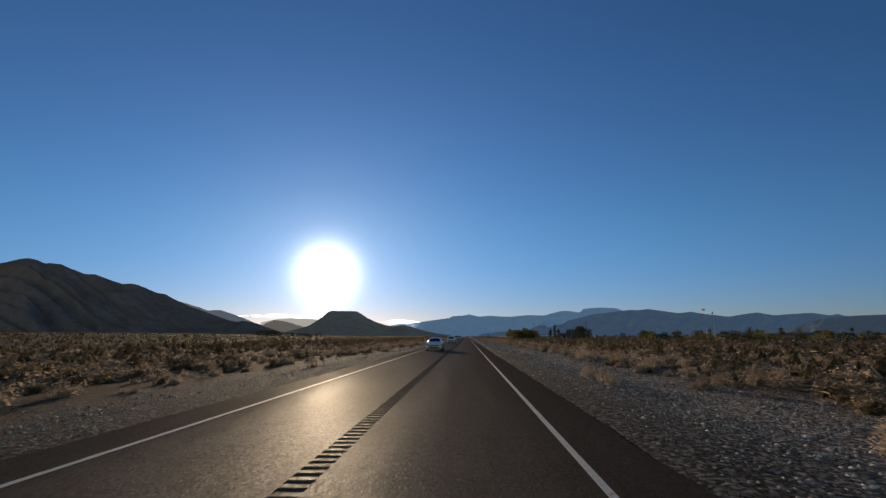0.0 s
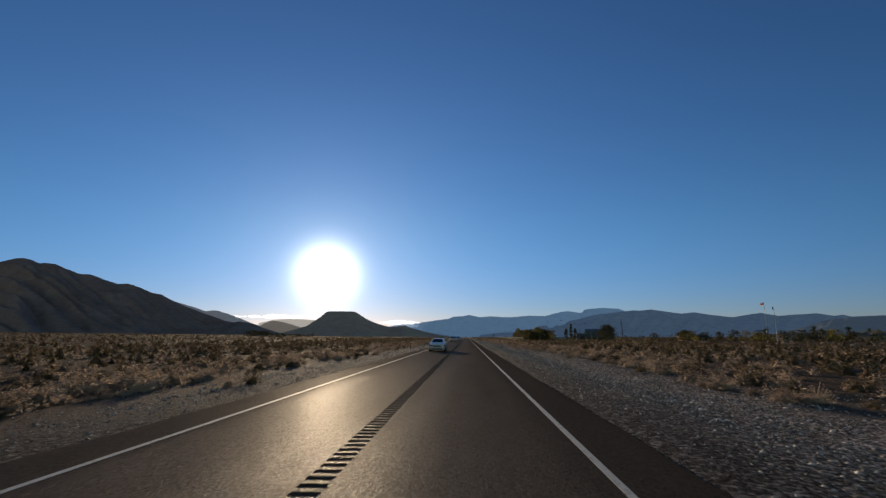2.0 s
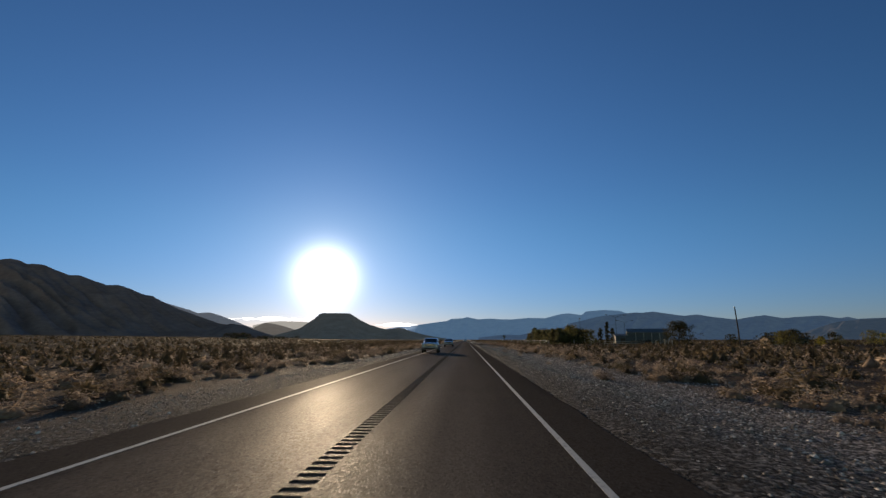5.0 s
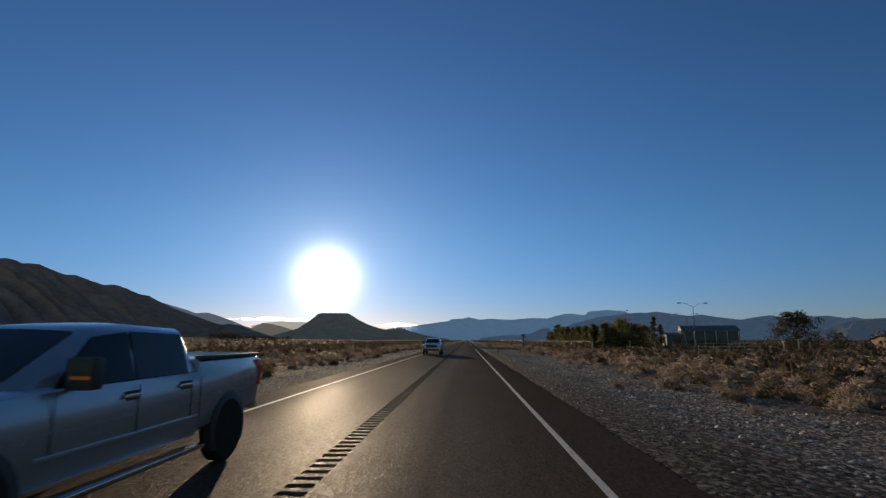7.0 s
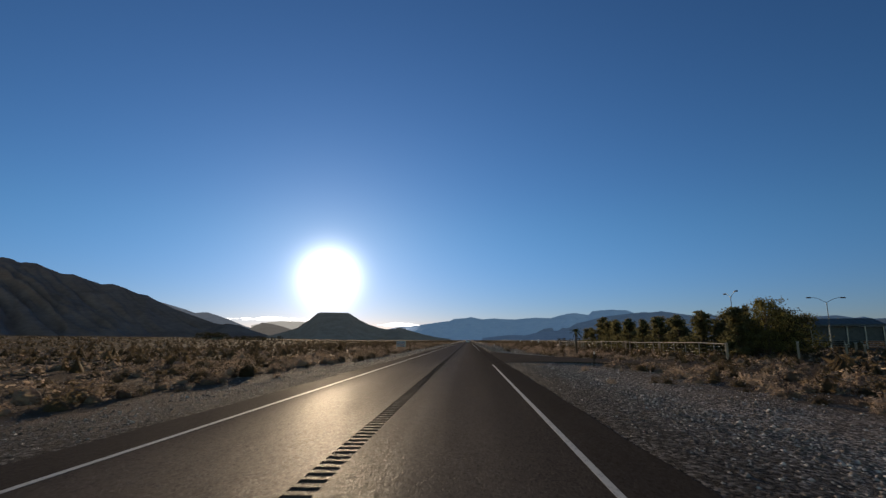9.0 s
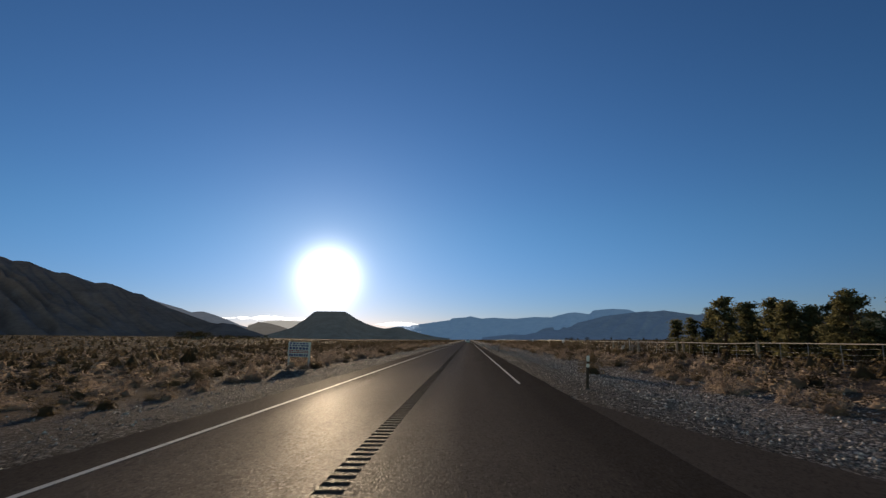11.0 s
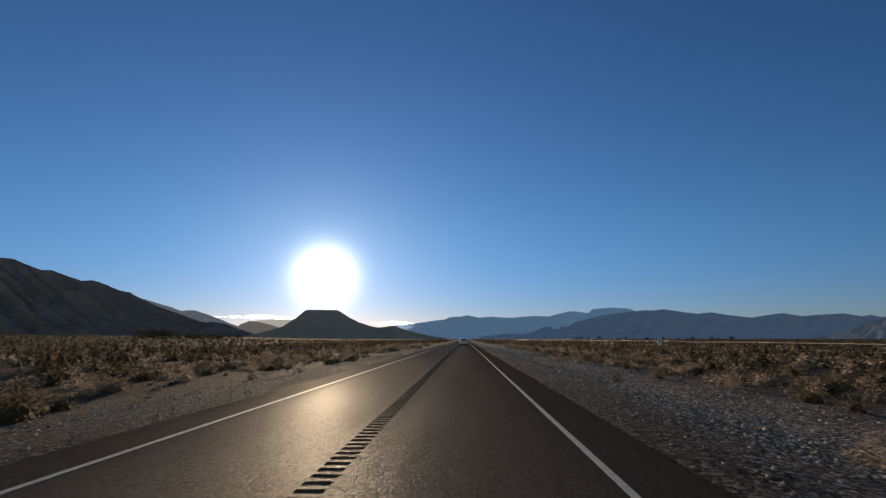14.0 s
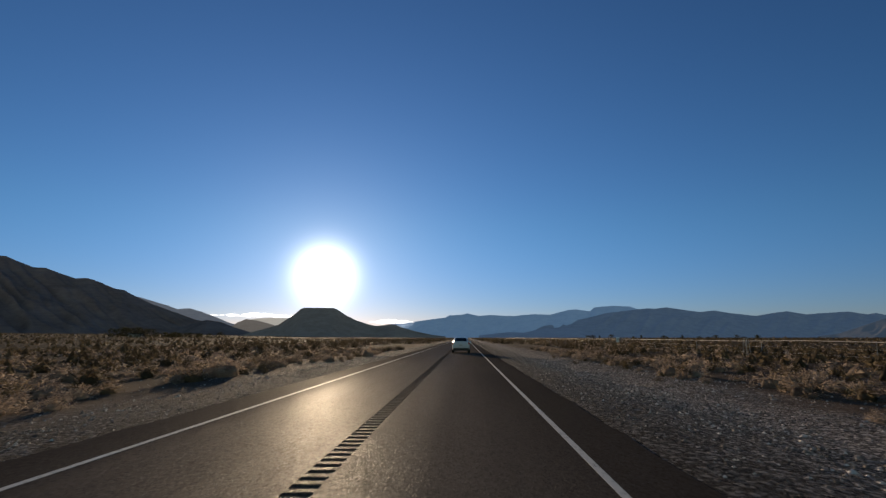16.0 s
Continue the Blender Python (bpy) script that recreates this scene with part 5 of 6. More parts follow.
for i, (x, y, h, w) in enumerate([(35.5, 402, 2.4, 4.5), (36.5, 396, 2.8, 5.0), (37, 389, 3.0, 5.0), (36, 384, 2.6, 5.0), (38, 377, 3.2, 5.5), (37, 371, 2.8, 5.0)]):
    plant("shady", x, y, h, w, "low dense dark bushy tree behind the ranch fence", ROW, i, True)
for i, (x, y, h, w) in enumerate([(37.5, 331.5, 7.0, 5.5), (41, 335, 6.0, 6.5), (45, 339, 5.6, 6.5), (39, 341, 6.2, 6.0)]):
    plant(("broad", "shady")[i % 2], x, y, h, w, "dense round tree beside the riding arena" if i % 2 == 0 else "dense dark round tree beside the riding arena", ROW, i, True)
plant("shady", 70.2, 318.6, 7.9, 8.4, "broad olive-green pine with uneven crown standing alone", "trees round the ranch", 1, True)
for i, (x, y, h) in enumerate([(67, 392, 10.2), (70, 394, 7.6), (64, 393, 7.4)]):
    plant("cypress", x, y, h, 1.7, "tall narrow dark cypress behind the barn", "cypresses", i)
plant("palm", 14, 333, 3.8, 3, "small yucca palm with dark drooping crown on gravel", "palms", 0)
FAR_GROUP = "trees of the settlement"
kinds = ["shady", "broad", "dusty", "shady", "shady", "yellow"]
for i in range(84):
    x = 112 + (i % 28) * 7.4 + tr.uniform(-4, 4)
    y = 300 + (i // 28) * 34 + tr.uniform(-14, 14)
    kd = kinds[int(tr.integers(0, 6))]
    h = tr.uniform(3.0, 5.8)
    plant(kd, x, y, h, h * tr.uniform(0.8, 1.3),
          {"broad": "green rounded garden tree near low houses", "shady": "dark rounded garden tree near low houses", "yellow": "yellow-green autumn tree near low houses", "dusty": "dusty olive tree near low houses"}[kd], FAR_GROUP, i)
for i, (x, y, h) in enumerate([(178, 330, 8.0), (186, 336, 7.2), (206, 345, 8.4), (222, 352, 7.4), (150, 322, 7.0), (262, 360, 8.0)]):
    plant("palm", x, y, h, 4, "tall palm tree with bushy crown among houses", "palms", i)
for i in range(16):
    x = 140 + i * 14 + tr.uniform(-5, 5)
    h = tr.uniform(3.0, 5.8)
    plant(("shady", "shady", "cypress")[i % 3], x, 1080 + tr.uniform(-30, 30), h, (1.8 if i % 3 == 2 else h * 1.3), "dark tree far out on the desert plain", "trees on the plain", i)
for i in range(22):
    x, y = -338 - i * 6.3 + tr.uniform(-4, 4), 1150 + tr.uniform(-22, 26)
    h = tr.uniform(9.0, 13.5) if i > 15 else tr.uniform(5.0, 8.5)
    plant("shady", x, y, h, h * 1.4, "dark tree in a clump round a far farmhouse", "trees round the farmhouse", i)

# ---------------------------------------------------------------- buildings
STUCCO = simple("tan_stucco", (0.36, 0.27, 0.18), 0.9, 0, 0.15, 2, 0.01)
WHITE_WALL = simple("white_painted_wall", (0.52, 0.48, 0.42), 0.8, 0, 0.12, 3, 0.01)
ROOF_DARK = simple("dark_metal_roof", (0.10, 0.11, 0.12), 0.6, 0, 0.25, 1.5)
ROOF_TAN = simple("tan_shingle_roof", (0.30, 0.23, 0.17), 0.85, 0, 0.2, 4, 0.01)
STEEL_WHITE = simple("white_pipe_paint", (0.68, 0.67, 0.64), 0.5, 0, 0.15, 6)
POLE_STEEL = simple("dull_pole_steel", (0.13, 0.14, 0.15), 0.55, 0.2, 0.2, 5)
STEEL_GREY = simple("galvanised_steel", (0.34, 0.35, 0.36), 0.45, 0.7, 0.2, 8)
WOOD_POST = simple("bleached_post_wood", (0.36, 0.30, 0.235), 0.85, 0, 0.25, 10, 0.01)
DARK_WOOD = simple("dark_pole_wood", (0.07, 0.055, 0.045), 0.9, 0, 0.3, 6, 0.01)
WIRE = simple("fence_wire", (0.55, 0.54, 0.52), 0.4, 0.6, 0.15, 4)
CONCRETE = simple("concrete_block", (0.40, 0.37, 0.33), 0.9, 0, 0.15, 5, 0.01)
PANE = simple("window_pane", (0.03, 0.035, 0.04), 0.08, 0, 0.1)


def house(x, y, w, d, h, wall, roof, label, turn=0.0, rise=1.3):
    """A low house: walls, pitched roof with eaves, windows and a door on the side towards the road and the front."""
    t = tagged(new("house"), label, "house", "low houses")
    part("wall", box(-w / 2, w / 2, -d / 2, d / 2, -0.4, h), wall, t)
    bm = bmesh.new()
    e = 0.5
    ridge = [(-w / 2 - e, 0, h + rise), (w / 2 + e, 0, h + rise)]
    for s in (-1, 1):
        eave = [(w / 2 + e, s * (d / 2 + e), h - 0.05), (-w / 2 - e, s * (d / 2 + e), h - 0.05)]
        panel([ridge[0], ridge[1], eave[0], eave[1]] if s < 0 else [ridge[1], ridge[0], eave[1], eave[0]], 0.06, bm)
    part("roof", bm, roof, t)
    for s in (-1, 1):
        part("gable", panel([(s * w / 2, -d / 2, h), (s * w / 2, d / 2, h), (s * w / 2, 0, h + rise - 0.05)], 0.05), wall, t)
    n = max(2, int(w / 3))
    for k in range(n):
        cx = -w / 2 + w * (k + 0.5) / n
        if k == n // 2:
            part("door", box(cx - 0.45, cx + 0.45, -d / 2 - 0.04, -d / 2 + 0.05, 0, 2.05, 0.01), DARK_WOOD, t, "dark wooden door")
            continue
        win = part("window", box(cx - 0.6, cx + 0.6, -d / 2 - 0.05, -d / 2 + 0.04, 0.95, 2.05, 0.01), STEEL_WHITE, t, "white-framed window")
        part("pane", box(cx - 0.52, cx + 0.52, -d / 2 - 0.062, -d / 2 - 0.04, 1.03, 1.97), PANE, win)
    win = part("window", box(-w / 2 - 0.05, -w / 2 + 0.04, -0.7, 0.7, 0.95, 2.05, 0.01), STEEL_WHITE, t, "white-framed window")
    part("pane", box(-w / 2 - 0.062, -w / 2 - 0.04, -0.62, 0.62, 1.03, 1.97), PANE, win)
    t.matrix_basis = pose(x, y, float(ground_z(x, y)), 0, 0, turn)
    return t


house(50, 398, 13, 9, 3.4, STUCCO, ROOF_DARK, "tan stucco house with dark roof behind pines", 94, 2.1)
house(65, 441, 14, 7, 2.2, WHITE_WALL, simple("white_metal_roof", (0.6, 0.59, 0.56), 0.5, 0, 0.1, 2), "low white shed with flat pale roof", 0, 0.5)
house(214, 336, 22, 10, 3.0, STUCCO, ROOF_DARK, "low tan house with dark roof among garden trees", 12)
house(246, 352, 18, 9, 2.9, WHITE_WALL, ROOF_TAN, "low white house with tan roof among garden trees", -6)
house(172, 338, 16, 9, 2.8, STUCCO, ROOF_TAN, "low tan house among yellow trees", 3)
house(288, 350, 24, 10, 3.2, STUCCO, ROOF_DARK, "long tan house with dark roof", 8)
house(132, 366, 15, 8, 2.8, STUCCO, ROOF_DARK, "small tan house with dark roof behind shrubs", -3)
house(-440, 1138, 16, 9, 3.6, WHITE_WALL, ROOF_DARK, "white farmhouse in a clump of dark trees", 20)


def barn():
    """An open-sided riding arena: dark pitched roof on posts, with white rails round it."""
    t = tagged(new("riding_arena"), "open-sided riding arena with dark pitched roof on posts", "barn")
    w, d, h, rise = 18.0, 12.0, 5.2, 1.6
    bm = bmesh.new()
    panel([(-w / 2, 0, h + rise), (w / 2, 0, h + rise), (w / 2, -d / 2 - 0.6, h), (-w / 2, -d / 2 - 0.6, h)], 0.08, bm)
    panel([(w / 2, 0, h + rise), (-w / 2, 0, h + rise), (-w / 2, d / 2 + 0.6, h), (w / 2, d / 2 + 0.6, h)], 0.08, bm)
    roof = part("roof", bm, ROOF_DARK, t, "dark metal roof")
    for k in range(12):
        x = -w / 2 + w * (k + 0.5) / 12
        part("seam", panel([(x - 0.04, 0, h + rise + 0.1), (x + 0.04, 0, h + rise + 0.1), (x + 0.04, -d / 2 - 0.6, h + 0.1), (x - 0.04, -d / 2 - 0.6, h + 0.1)], 0.03), ROOF_DARK, roof)
    part("fascia", box(-w / 2, w / 2, -d / 2 - 0.68, -d / 2 - 0.60, h - 0.3, h + 0.1), ROOF_DARK, t, "dark eave board")
    for k in range(6):
        for s in (-1, 1):
            x = -w / 2 + 0.5 + (w - 1) * k / 5
            part("post", box(x - 0.12, x + 0.12, s * d / 2 - 0.12, s * d / 2 + 0.12, -0.5, h), STEEL_GREY, t)
    # gables, end wall and back wall: added dark panels that keep the inside dark
    for s in (-1, 1):
        part("gable", panel([(s * (w / 2 - 0.2), -d / 2, h), (s * (w / 2 - 0.2), d / 2, h), (s * (w / 2 - 0.2), 0, h + rise - 0.1)], 0.05), ROOF_DARK, t)
    # tree shade on this side is put into the end wall's dark colour
    part("end_wall", box(-w / 2 - 0.02, -w / 2 + 0.1, -d / 2 + 0.2, d / 2, -0.5, h), DARK_WOOD, t, "added dark end wall for the shaded interior")
    part("front_wall", box(-w / 2 + 0.1, w / 2 - 0.1, -d / 2 + 0.16, -d / 2 + 0.26, 1.6, h - 0.35), ROOF_DARK, t, "grey metal cladding above the rails")
    part("back_wall", box(-w / 2, w / 2, d / 2 + 0.14, d / 2 + 0.24, -0.5, 3.9), ROOF_DARK, t, "added dark back wall for the shaded interior")
    for z in (0.5, 0.9, 1.3, 1.7):
        part("rail", tube([(-w / 2, -d / 2 - 0.2, z), (w / 2, -d / 2 - 0.2, z)], 0.04, 6), STEEL_GREY, t, "grey pipe rail")
    t.matrix_basis = pose(85, 391, float(ground_z(85, 391)), 0, 0, -16)
    return t


barn()
annex = tagged(new("shed"), "low dark shed with a shallow roof beside the arena", "shed")
part("wall", box(-3.4, 3.4, -3.5, 3.5, -0.6, 3.7), ROOF_DARK, annex)
part("roof", panel([(-3.8, -4.0, 3.75), (3.8, -4.0, 3.75), (3.8, 4.0, 4.6), (-3.8, 4.0, 4.6)], 0.09), ROOF_DARK, annex, "dark metal roof")
part("door", box(-1.2, 1.2, -3.56, -3.46, 0, 2.6, 0.02), DARK_WOOD, annex, "dark double door")
annex.matrix_basis = pose(73.6, 391, float(ground_z(73.6, 391)), 0, 0, -10)


# ---------------------------------------------------------------- poles
def arena_light(x, y, h, turn, label):
    t = tagged(new("light_pole"), label, "light pole", "arena lights")
    part("pole", tube([(0, 0, -0.5), (0, 0, h * 0.55), (0, 0, h - 0.9)], 0.10, 8, None, 0.06), POLE_STEEL, t)
    for s in (-1, 1):
        arm = part("arm", tube([(0, 0, h - 0.95), (s * 1.1, 0, h - 0.35), (s * 2.2, 0, h - 0.02), (s * 2.9, 0, h)], 0.045, 6), POLE_STEEL, t)
        part("lamp_head", box(s * 3.1 - 0.38, s * 3.1 + 0.38, -0.2, 0.2, h - 0.14, h + 0.08, 0.05), DARK_WOOD, arm, "dark lamp head")
    t.matrix_basis = pose(x, y, float(ground_z(x, y)), 0, 0, turn)
    return t


arena_light(51.4, 323.8, 10.4, 5, "grey double-armed light pole by the arena")
arena_light(66.2, 362.5, 9.8, 0, "grey double-armed light pole by the arena")
arena_light(47.0, 358.5, 10.6, 80, "grey double-armed light pole behind dark trees")
pole = tagged(new("utility_pole"), "dark leaning wooden pole in the desert", "pole")
part("pole", tube([(0, 0, -0.5), (-0.15, 0, 4.5), (-0.45, 0, 9.2)], 0.17, 9, None, 0.12), DARK_WOOD, pole)
part("cap", tube([(-0.45, 0, 9.2), (-0.47, 0, 9.5)], 0.15, 9), STEEL_GREY, pole)
pole.matrix_basis = pose(62, 266, float(ground_z(62, 266)))
lean = tagged(new("gate_pole"), "thin pale leaning pole beside the arena yard", "pole")
part("pole", tube([(0, 0, -0.4), (-0.25, 0, 2.2), (-0.55, 0, 4.2)], 0.09, 8, None, 0.07), WOOD_POST, lean)
lean.matrix_basis = pose(52.5, 331, float(ground_z(52.5, 331)))

FLAG_RED = leaf_material("flag_red", (0.50, 0.05, 0.05), (0.55, 0.06, 0.06), 0.6)
FLAG_WHITE = leaf_material("flag_white", (0.75, 0.73, 0.70), (0.8, 0.78, 0.75), 0.6)
FLAG_BLUE = leaf_material("flag_blue", (0.05, 0.07, 0.22), (0.06, 0.08, 0.25), 0.6)


def flagpole(x, y, h, w, label, striped):
    t = tagged(new("flagpole"), label, "flagpole", "flagpoles")
    part("pole", tube([(0, 0, -0.5), (0, 0, h * 0.5), (0, 0, h)], 0.13, 8, None, 0.07), STEEL_WHITE, t, "pale metal pole")
    part("ball", lathe([(h, 0.02), (h + 0.06, 0.13), (h + 0.18, 0.13), (h + 0.24, 0.02)], "z", 10), CHROME, t)
    fh = w * 0.62
    flag = tagged(new("flag")); flag.parent = t
    def cloth(name, u0, u1, v0, v1, mat):
        bm = bmesh.new()
        cols = []
        for k in range(9):
            u = u0 + (u1 - u0) * k / 8
            dy, dz = 0.16 * math.sin(u * 7) * u, -0.30 * u * u * w * 0.5
            cols.append([bm.verts.new((-0.1 - u * w, dy + q, h - 0.2 - fh * v + dz)) for v in (v0, v1) for q in (0, 0.012)])
        for a, b in zip(cols, cols[1:]):
            for i, j in ((0, 1), (1, 3), (3, 2), (2, 0)):
                bm.faces.new((a[i], a[j], b[j], b[i]))
        part(name, bm, mat, flag)
    if striped:
        for k in range(7):
            cloth("stripe", 0.42 if k < 4 else 0.0, 1.0, k / 7, (k + 1) / 7, FLAG_RED if k % 2 == 0 else FLAG_WHITE)
        cloth("canton", 0.0, 0.42, 0.0, 4 / 7, FLAG_BLUE)
    else:
        cloth("field", 0.0, 0.5, 0.0, 1.4, FLAG_BLUE)
    t.matrix_basis = pose(x, y, float(ground_z(x, y)))
    return t


flagpole(139.0, 303, 18.0, 1.7, "tall pole with a striped red, white and blue flag", True)
flagpole(144.5, 305, 16.2, 1.3, "tall pole with a drooping dark blue flag", False)

# ---------------------------------------------------------------- fences
FX = 28.4
PIPE = simple("weathered_pipe", (0.40, 0.37, 0.33), 0.7, 0, 0.25, 6)
RAIL = simple("cream_rail_paint", (0.50, 0.45, 0.385), 0.6, 0, 0.18, 3)
LITTER_WHITE = simple("white_tub_plastic", (0.62, 0.60, 0.56), 0.6, 0, 0.12, 8)


def ranch_fence():
    """Pipe rail on thin stakes, with thick wooden posts at the ends of its stretches."""
    t = tagged(new("fence"), "wire ranch fence with weathered wooden posts and pale pipe rail", "fence")
    for y, h in ((323.6, 1.95), (343.5, 1.95), (360, 1.95), (376.9, 2.0), (394.6, 2.05), (396.7, 2.05), (413.0, 2.15), (427.8, 2.0)):
        z = float(ground_z(FX, y))
        part("post", tube([(FX, y, z - 0.4), (FX + 0.03, y + 0.02, z + h)], 0.17, 9, None, 0.15), WOOD_POST, t, "thick weathered wooden post")
    stakes = np.arange(326.5, 428, 3.9)
    for i, y in enumerate(stakes):
        z = float(ground_z(FX, y))
        part("stake", tube([(FX, y, z - 0.3), (FX + 0.05 * math.sin(i * 2.3), y, z + 1.78)], 0.038, 6), PIPE, t, "thin steel stake")
    ys_ = np.linspace(323.6, 427.8, 15)
    for a, b in zip(ys_, ys_[1:]):
        za, zb = float(ground_z(FX, a)), float(ground_z(FX, b))
        part("top_rail", tube([(FX - 0.05, a, za + 1.80), (FX - 0.05, b, zb + 1.80)], 0.042, 6), RAIL, t, "cream pipe rail")
    for h in (0.3, 0.7, 1.1, 1.5):
        pts = [(FX + 0.05, y, float(ground_z(FX, y)) + h - 0.03 * (i % 2)) for i, y in enumerate(np.linspace(324, 427, 34))]
        part("wire", tube(pts, 0.006, 5), WIRE, t, "thin bright wire")
    for k in range(90):
        y = 391 + k * 0.4
        z = float(ground_z(FX, y))
        part("mesh_wire", tube([(FX + 0.05, y, z + 0.1), (FX + 0.05, y, z + 1.78)], 0.005, 4), DARK_WOOD, t)
    return t


ranch_fence()


def gate():
    """The tall pipe frame of a narrow gate, set back behind the fence."""
    t = tagged(new("gate"), "tall pale pipe gate frame behind the fence", "gate")
    z = float(ground_z(31.4, 428))
    part("gate_post", tube([(32.9, 427.2, z - 0.4), (32.92, 427.2, z + 2.2)], 0.12, 8), WOOD_POST, t, "thick pale post")
    part("pole", tube([(32.2, 429.6, z - 0.4), (32.12, 429.6, z + 2.35)], 0.06, 8), STEEL_WHITE, t, "thin white pole")
    part("lintel", tube([(32.9, 427.1, z + 2.12), (32.2, 429.5, z + 2.12)], 0.06, 8), STEEL_WHITE, t, "white top bar")
    leaf = tagged(new("gate_leaf")); leaf.parent = t
    for h in (0.25, 1.0, 1.75):
        part("bar", tube([(32.85, 427.35, z + h), (32.25, 429.45, z + h)], 0.026, 6), STEEL_GREY, leaf)
    for k in range(1, 8):
        x, y = 32.85 - 0.6 * k / 8, 427.35 + 2.1 * k / 8
        part("upright", tube([(x, y, z + 0.2), (x, y, z + 1.78)], 0.014, 6), STEEL_GREY, leaf)
    return t


gate()
barrel = tagged(new("barrel"), "white plastic barrel standing on the ground behind the fence", "barrel")
part("body", lathe([(0.0, 0.0), (0.0, 0.30), (0.06, 0.33), (0.50, 0.36), (0.98, 0.33), (1.05, 0.29), (1.05, 0.0)], "z", 16), LITTER_WHITE, barrel)
for h in (0.32, 0.70):
    part("hoop", lathe([(h - 0.02, 0.345), (h - 0.015, 0.375), (h + 0.015, 0.375), (h + 0.02, 0.345)], "z", 16), LITTER_WHITE, barrel)
part("lid", lathe([(1.05, 0.28), (1.055, 0.31), (1.09, 0.31), (1.10, 0.0)], "z", 16), LITTER_WHITE, barrel)
barrel.matrix_basis = pose(31.0, 430.0, float(ground_z(31.0, 430.0)) + 0.01)
hut = tagged(new("water_tower"), "small square tan block tower far out on the plain", "tower")
part("shaft", box(-0.9, 0.9, -0.9, 0.9, -0.6, 3.8, 0.04), CONCRETE, hut)
part("cap", box(-1.0, 1.0, -1.0, 1.0, 3.8, 4.0, 0.03), CONCRETE, hut)
part("shed", box(1.0, 2.4, -0.8, 0.9, -0.6, 3.5, 0.04), DARK_WOOD, hut, "dark lean-to shed")
hut.matrix_basis = pose(143, 576, float(ground_z(143, 576)))


FAR_X = 31.7


def fence_x(y):
    return float(np.interp(y, (428.0, 498.0), (28.6, FAR_X)))


def long_fence():
    """A cream top rail and two wires on thin stakes, running on from the ranch."""
    t = tagged(new("fence"), "low wire fence running along the desert with a cream top rail", "fence")
    for k in range(36):
        y = 436 + k * 15.4
        z = float(ground_z(fence_x(y), y))
        part("stake", tube([(fence_x(y), y, z - 0.3), (fence_x(y), y, z + 1.75)], 0.03, 6), PIPE, t)
    along = np.linspace(428, 980, 60)
    for h in (0.6, 1.2):
        part("wire", tube([(fence_x(y), y, float(ground_z(fence_x(y), y)) + h) for y in along], 0.005, 5), WIRE, t, "thin bright wire")
    part("top_rail", tube([(fence_x(y) - 0.04, y, float(ground_z(fence_x(y), y)) + 1.8) for y in along], 0.032, 6), RAIL, t, "cream top rail")
    return t


long_fence()


def stile():
    """A narrow pale A-frame ladder that steps over the fence."""
    t = tagged(new("stile"), "narrow pale wooden ladder stile astride the fence", "stile")
    for s in (-1, 1):
        for e in (-1, 1):
            part("leg", tube([(s * 0.42, e * 0.22, -0.3), (s * 0.10, e * 0.22, 2.1)], 0.035, 6), RAIL, t)
    for z in (0.4, 0.8, 1.2, 1.6):
        for s in (-1, 1):
            x = s * (0.42 - 0.32 * (z + 0.3) / 2.4)
            part("rung", tube([(x, -0.24, z), (x, 0.24, z)], 0.022, 6), WOOD_POST, t)
    part("top", box(-0.14, 0.14, -0.26, 0.26, 2.08, 2.14, 0.01), RAIL, t)
    t.matrix_basis = pose(32.3, 532.5, float(ground_z(32.3, 532.5)), 0, 0, 20)
    return t


stile()


def corral():
    t = tagged(new("corral_fence"), "white pipe corral fence with three rails", "fence")
    for k in range(5):
        x = 40 + k * 2.6
        z = float(ground_z(x, 297))
        part("post", tube([(x, 297, z - 0.3), (x, 297, z + 1.75)], 0.05, 8), RAIL, t)
    z = float(ground_z(45, 297))
    for h in (0.5, 1.05, 1.6):
        part("rail", tube([(40, 297, z + h), (50.4, 297, z + h)], 0.036, 6), RAIL, t)
    return t


corral()
for i, (x, y, h) in enumerate([(55, 298, 1.9), (57.5, 298, 2.2), (60, 299, 1.7), (47.5, 331, 1.8), (50, 333, 1.5), (37.5, 326, 1.9), (43.5, 327, 1.6)]):
    p = tagged(new("yard_post"), "short pale wooden post by the yard entrance", "post", "yard posts")
    part("shaft", box(-0.11, 0.11, -0.11, 0.11, -0.4, h, 0.015), WOOD_POST, p)
    part("cap", box(-0.13, 0.13, -0.13, 0.13, h, h + 0.05, 0.01), STEEL_WHITE, p)
    p.matrix_basis = pose(x, y, float(ground_z(x, y)), 0, 0, 11 * i)

# ---------------------------------------------------------------- roadside marks
REFLECT = simple("white_reflector", (0.72, 0.72, 0.70), 0.4, 0, 0.08, 20)


def delineator(x, y, h, label, two=False):
    t = tagged(new("delineator"), label, "marker post", "road markers")
    bm = box(-0.045, 0.045, -0.012, 0.012, -0.35, h, 0.004)
    part("post", bm, DARK_WOOD, t, "dark flexible post")
    part("reflector", box(-0.052, 0.052, -0.024, -0.010, h - 0.22, h - 0.02, 0.004), REFLECT, t, "white reflector")
    if two:
        part("reflector", box(-0.052, 0.052, -0.024, -0.010, h - 0.42, h - 0.30, 0.004), REFLECT, t, "white reflector")
    part("base", box(-0.08, 0.08, -0.05, 0.05, -0.05, 0.03, 0.01), BLACK_TRIM, t)
    t.matrix_basis = pose(x, y, float(ground_z(x, y)), 2, 3, 4)
    return t


delineator(5.0, 134.6, 1.15, "dark roadside marker post with white reflector")
delineator(-7.9, 130, 1.15, "dark roadside marker post with white reflector")
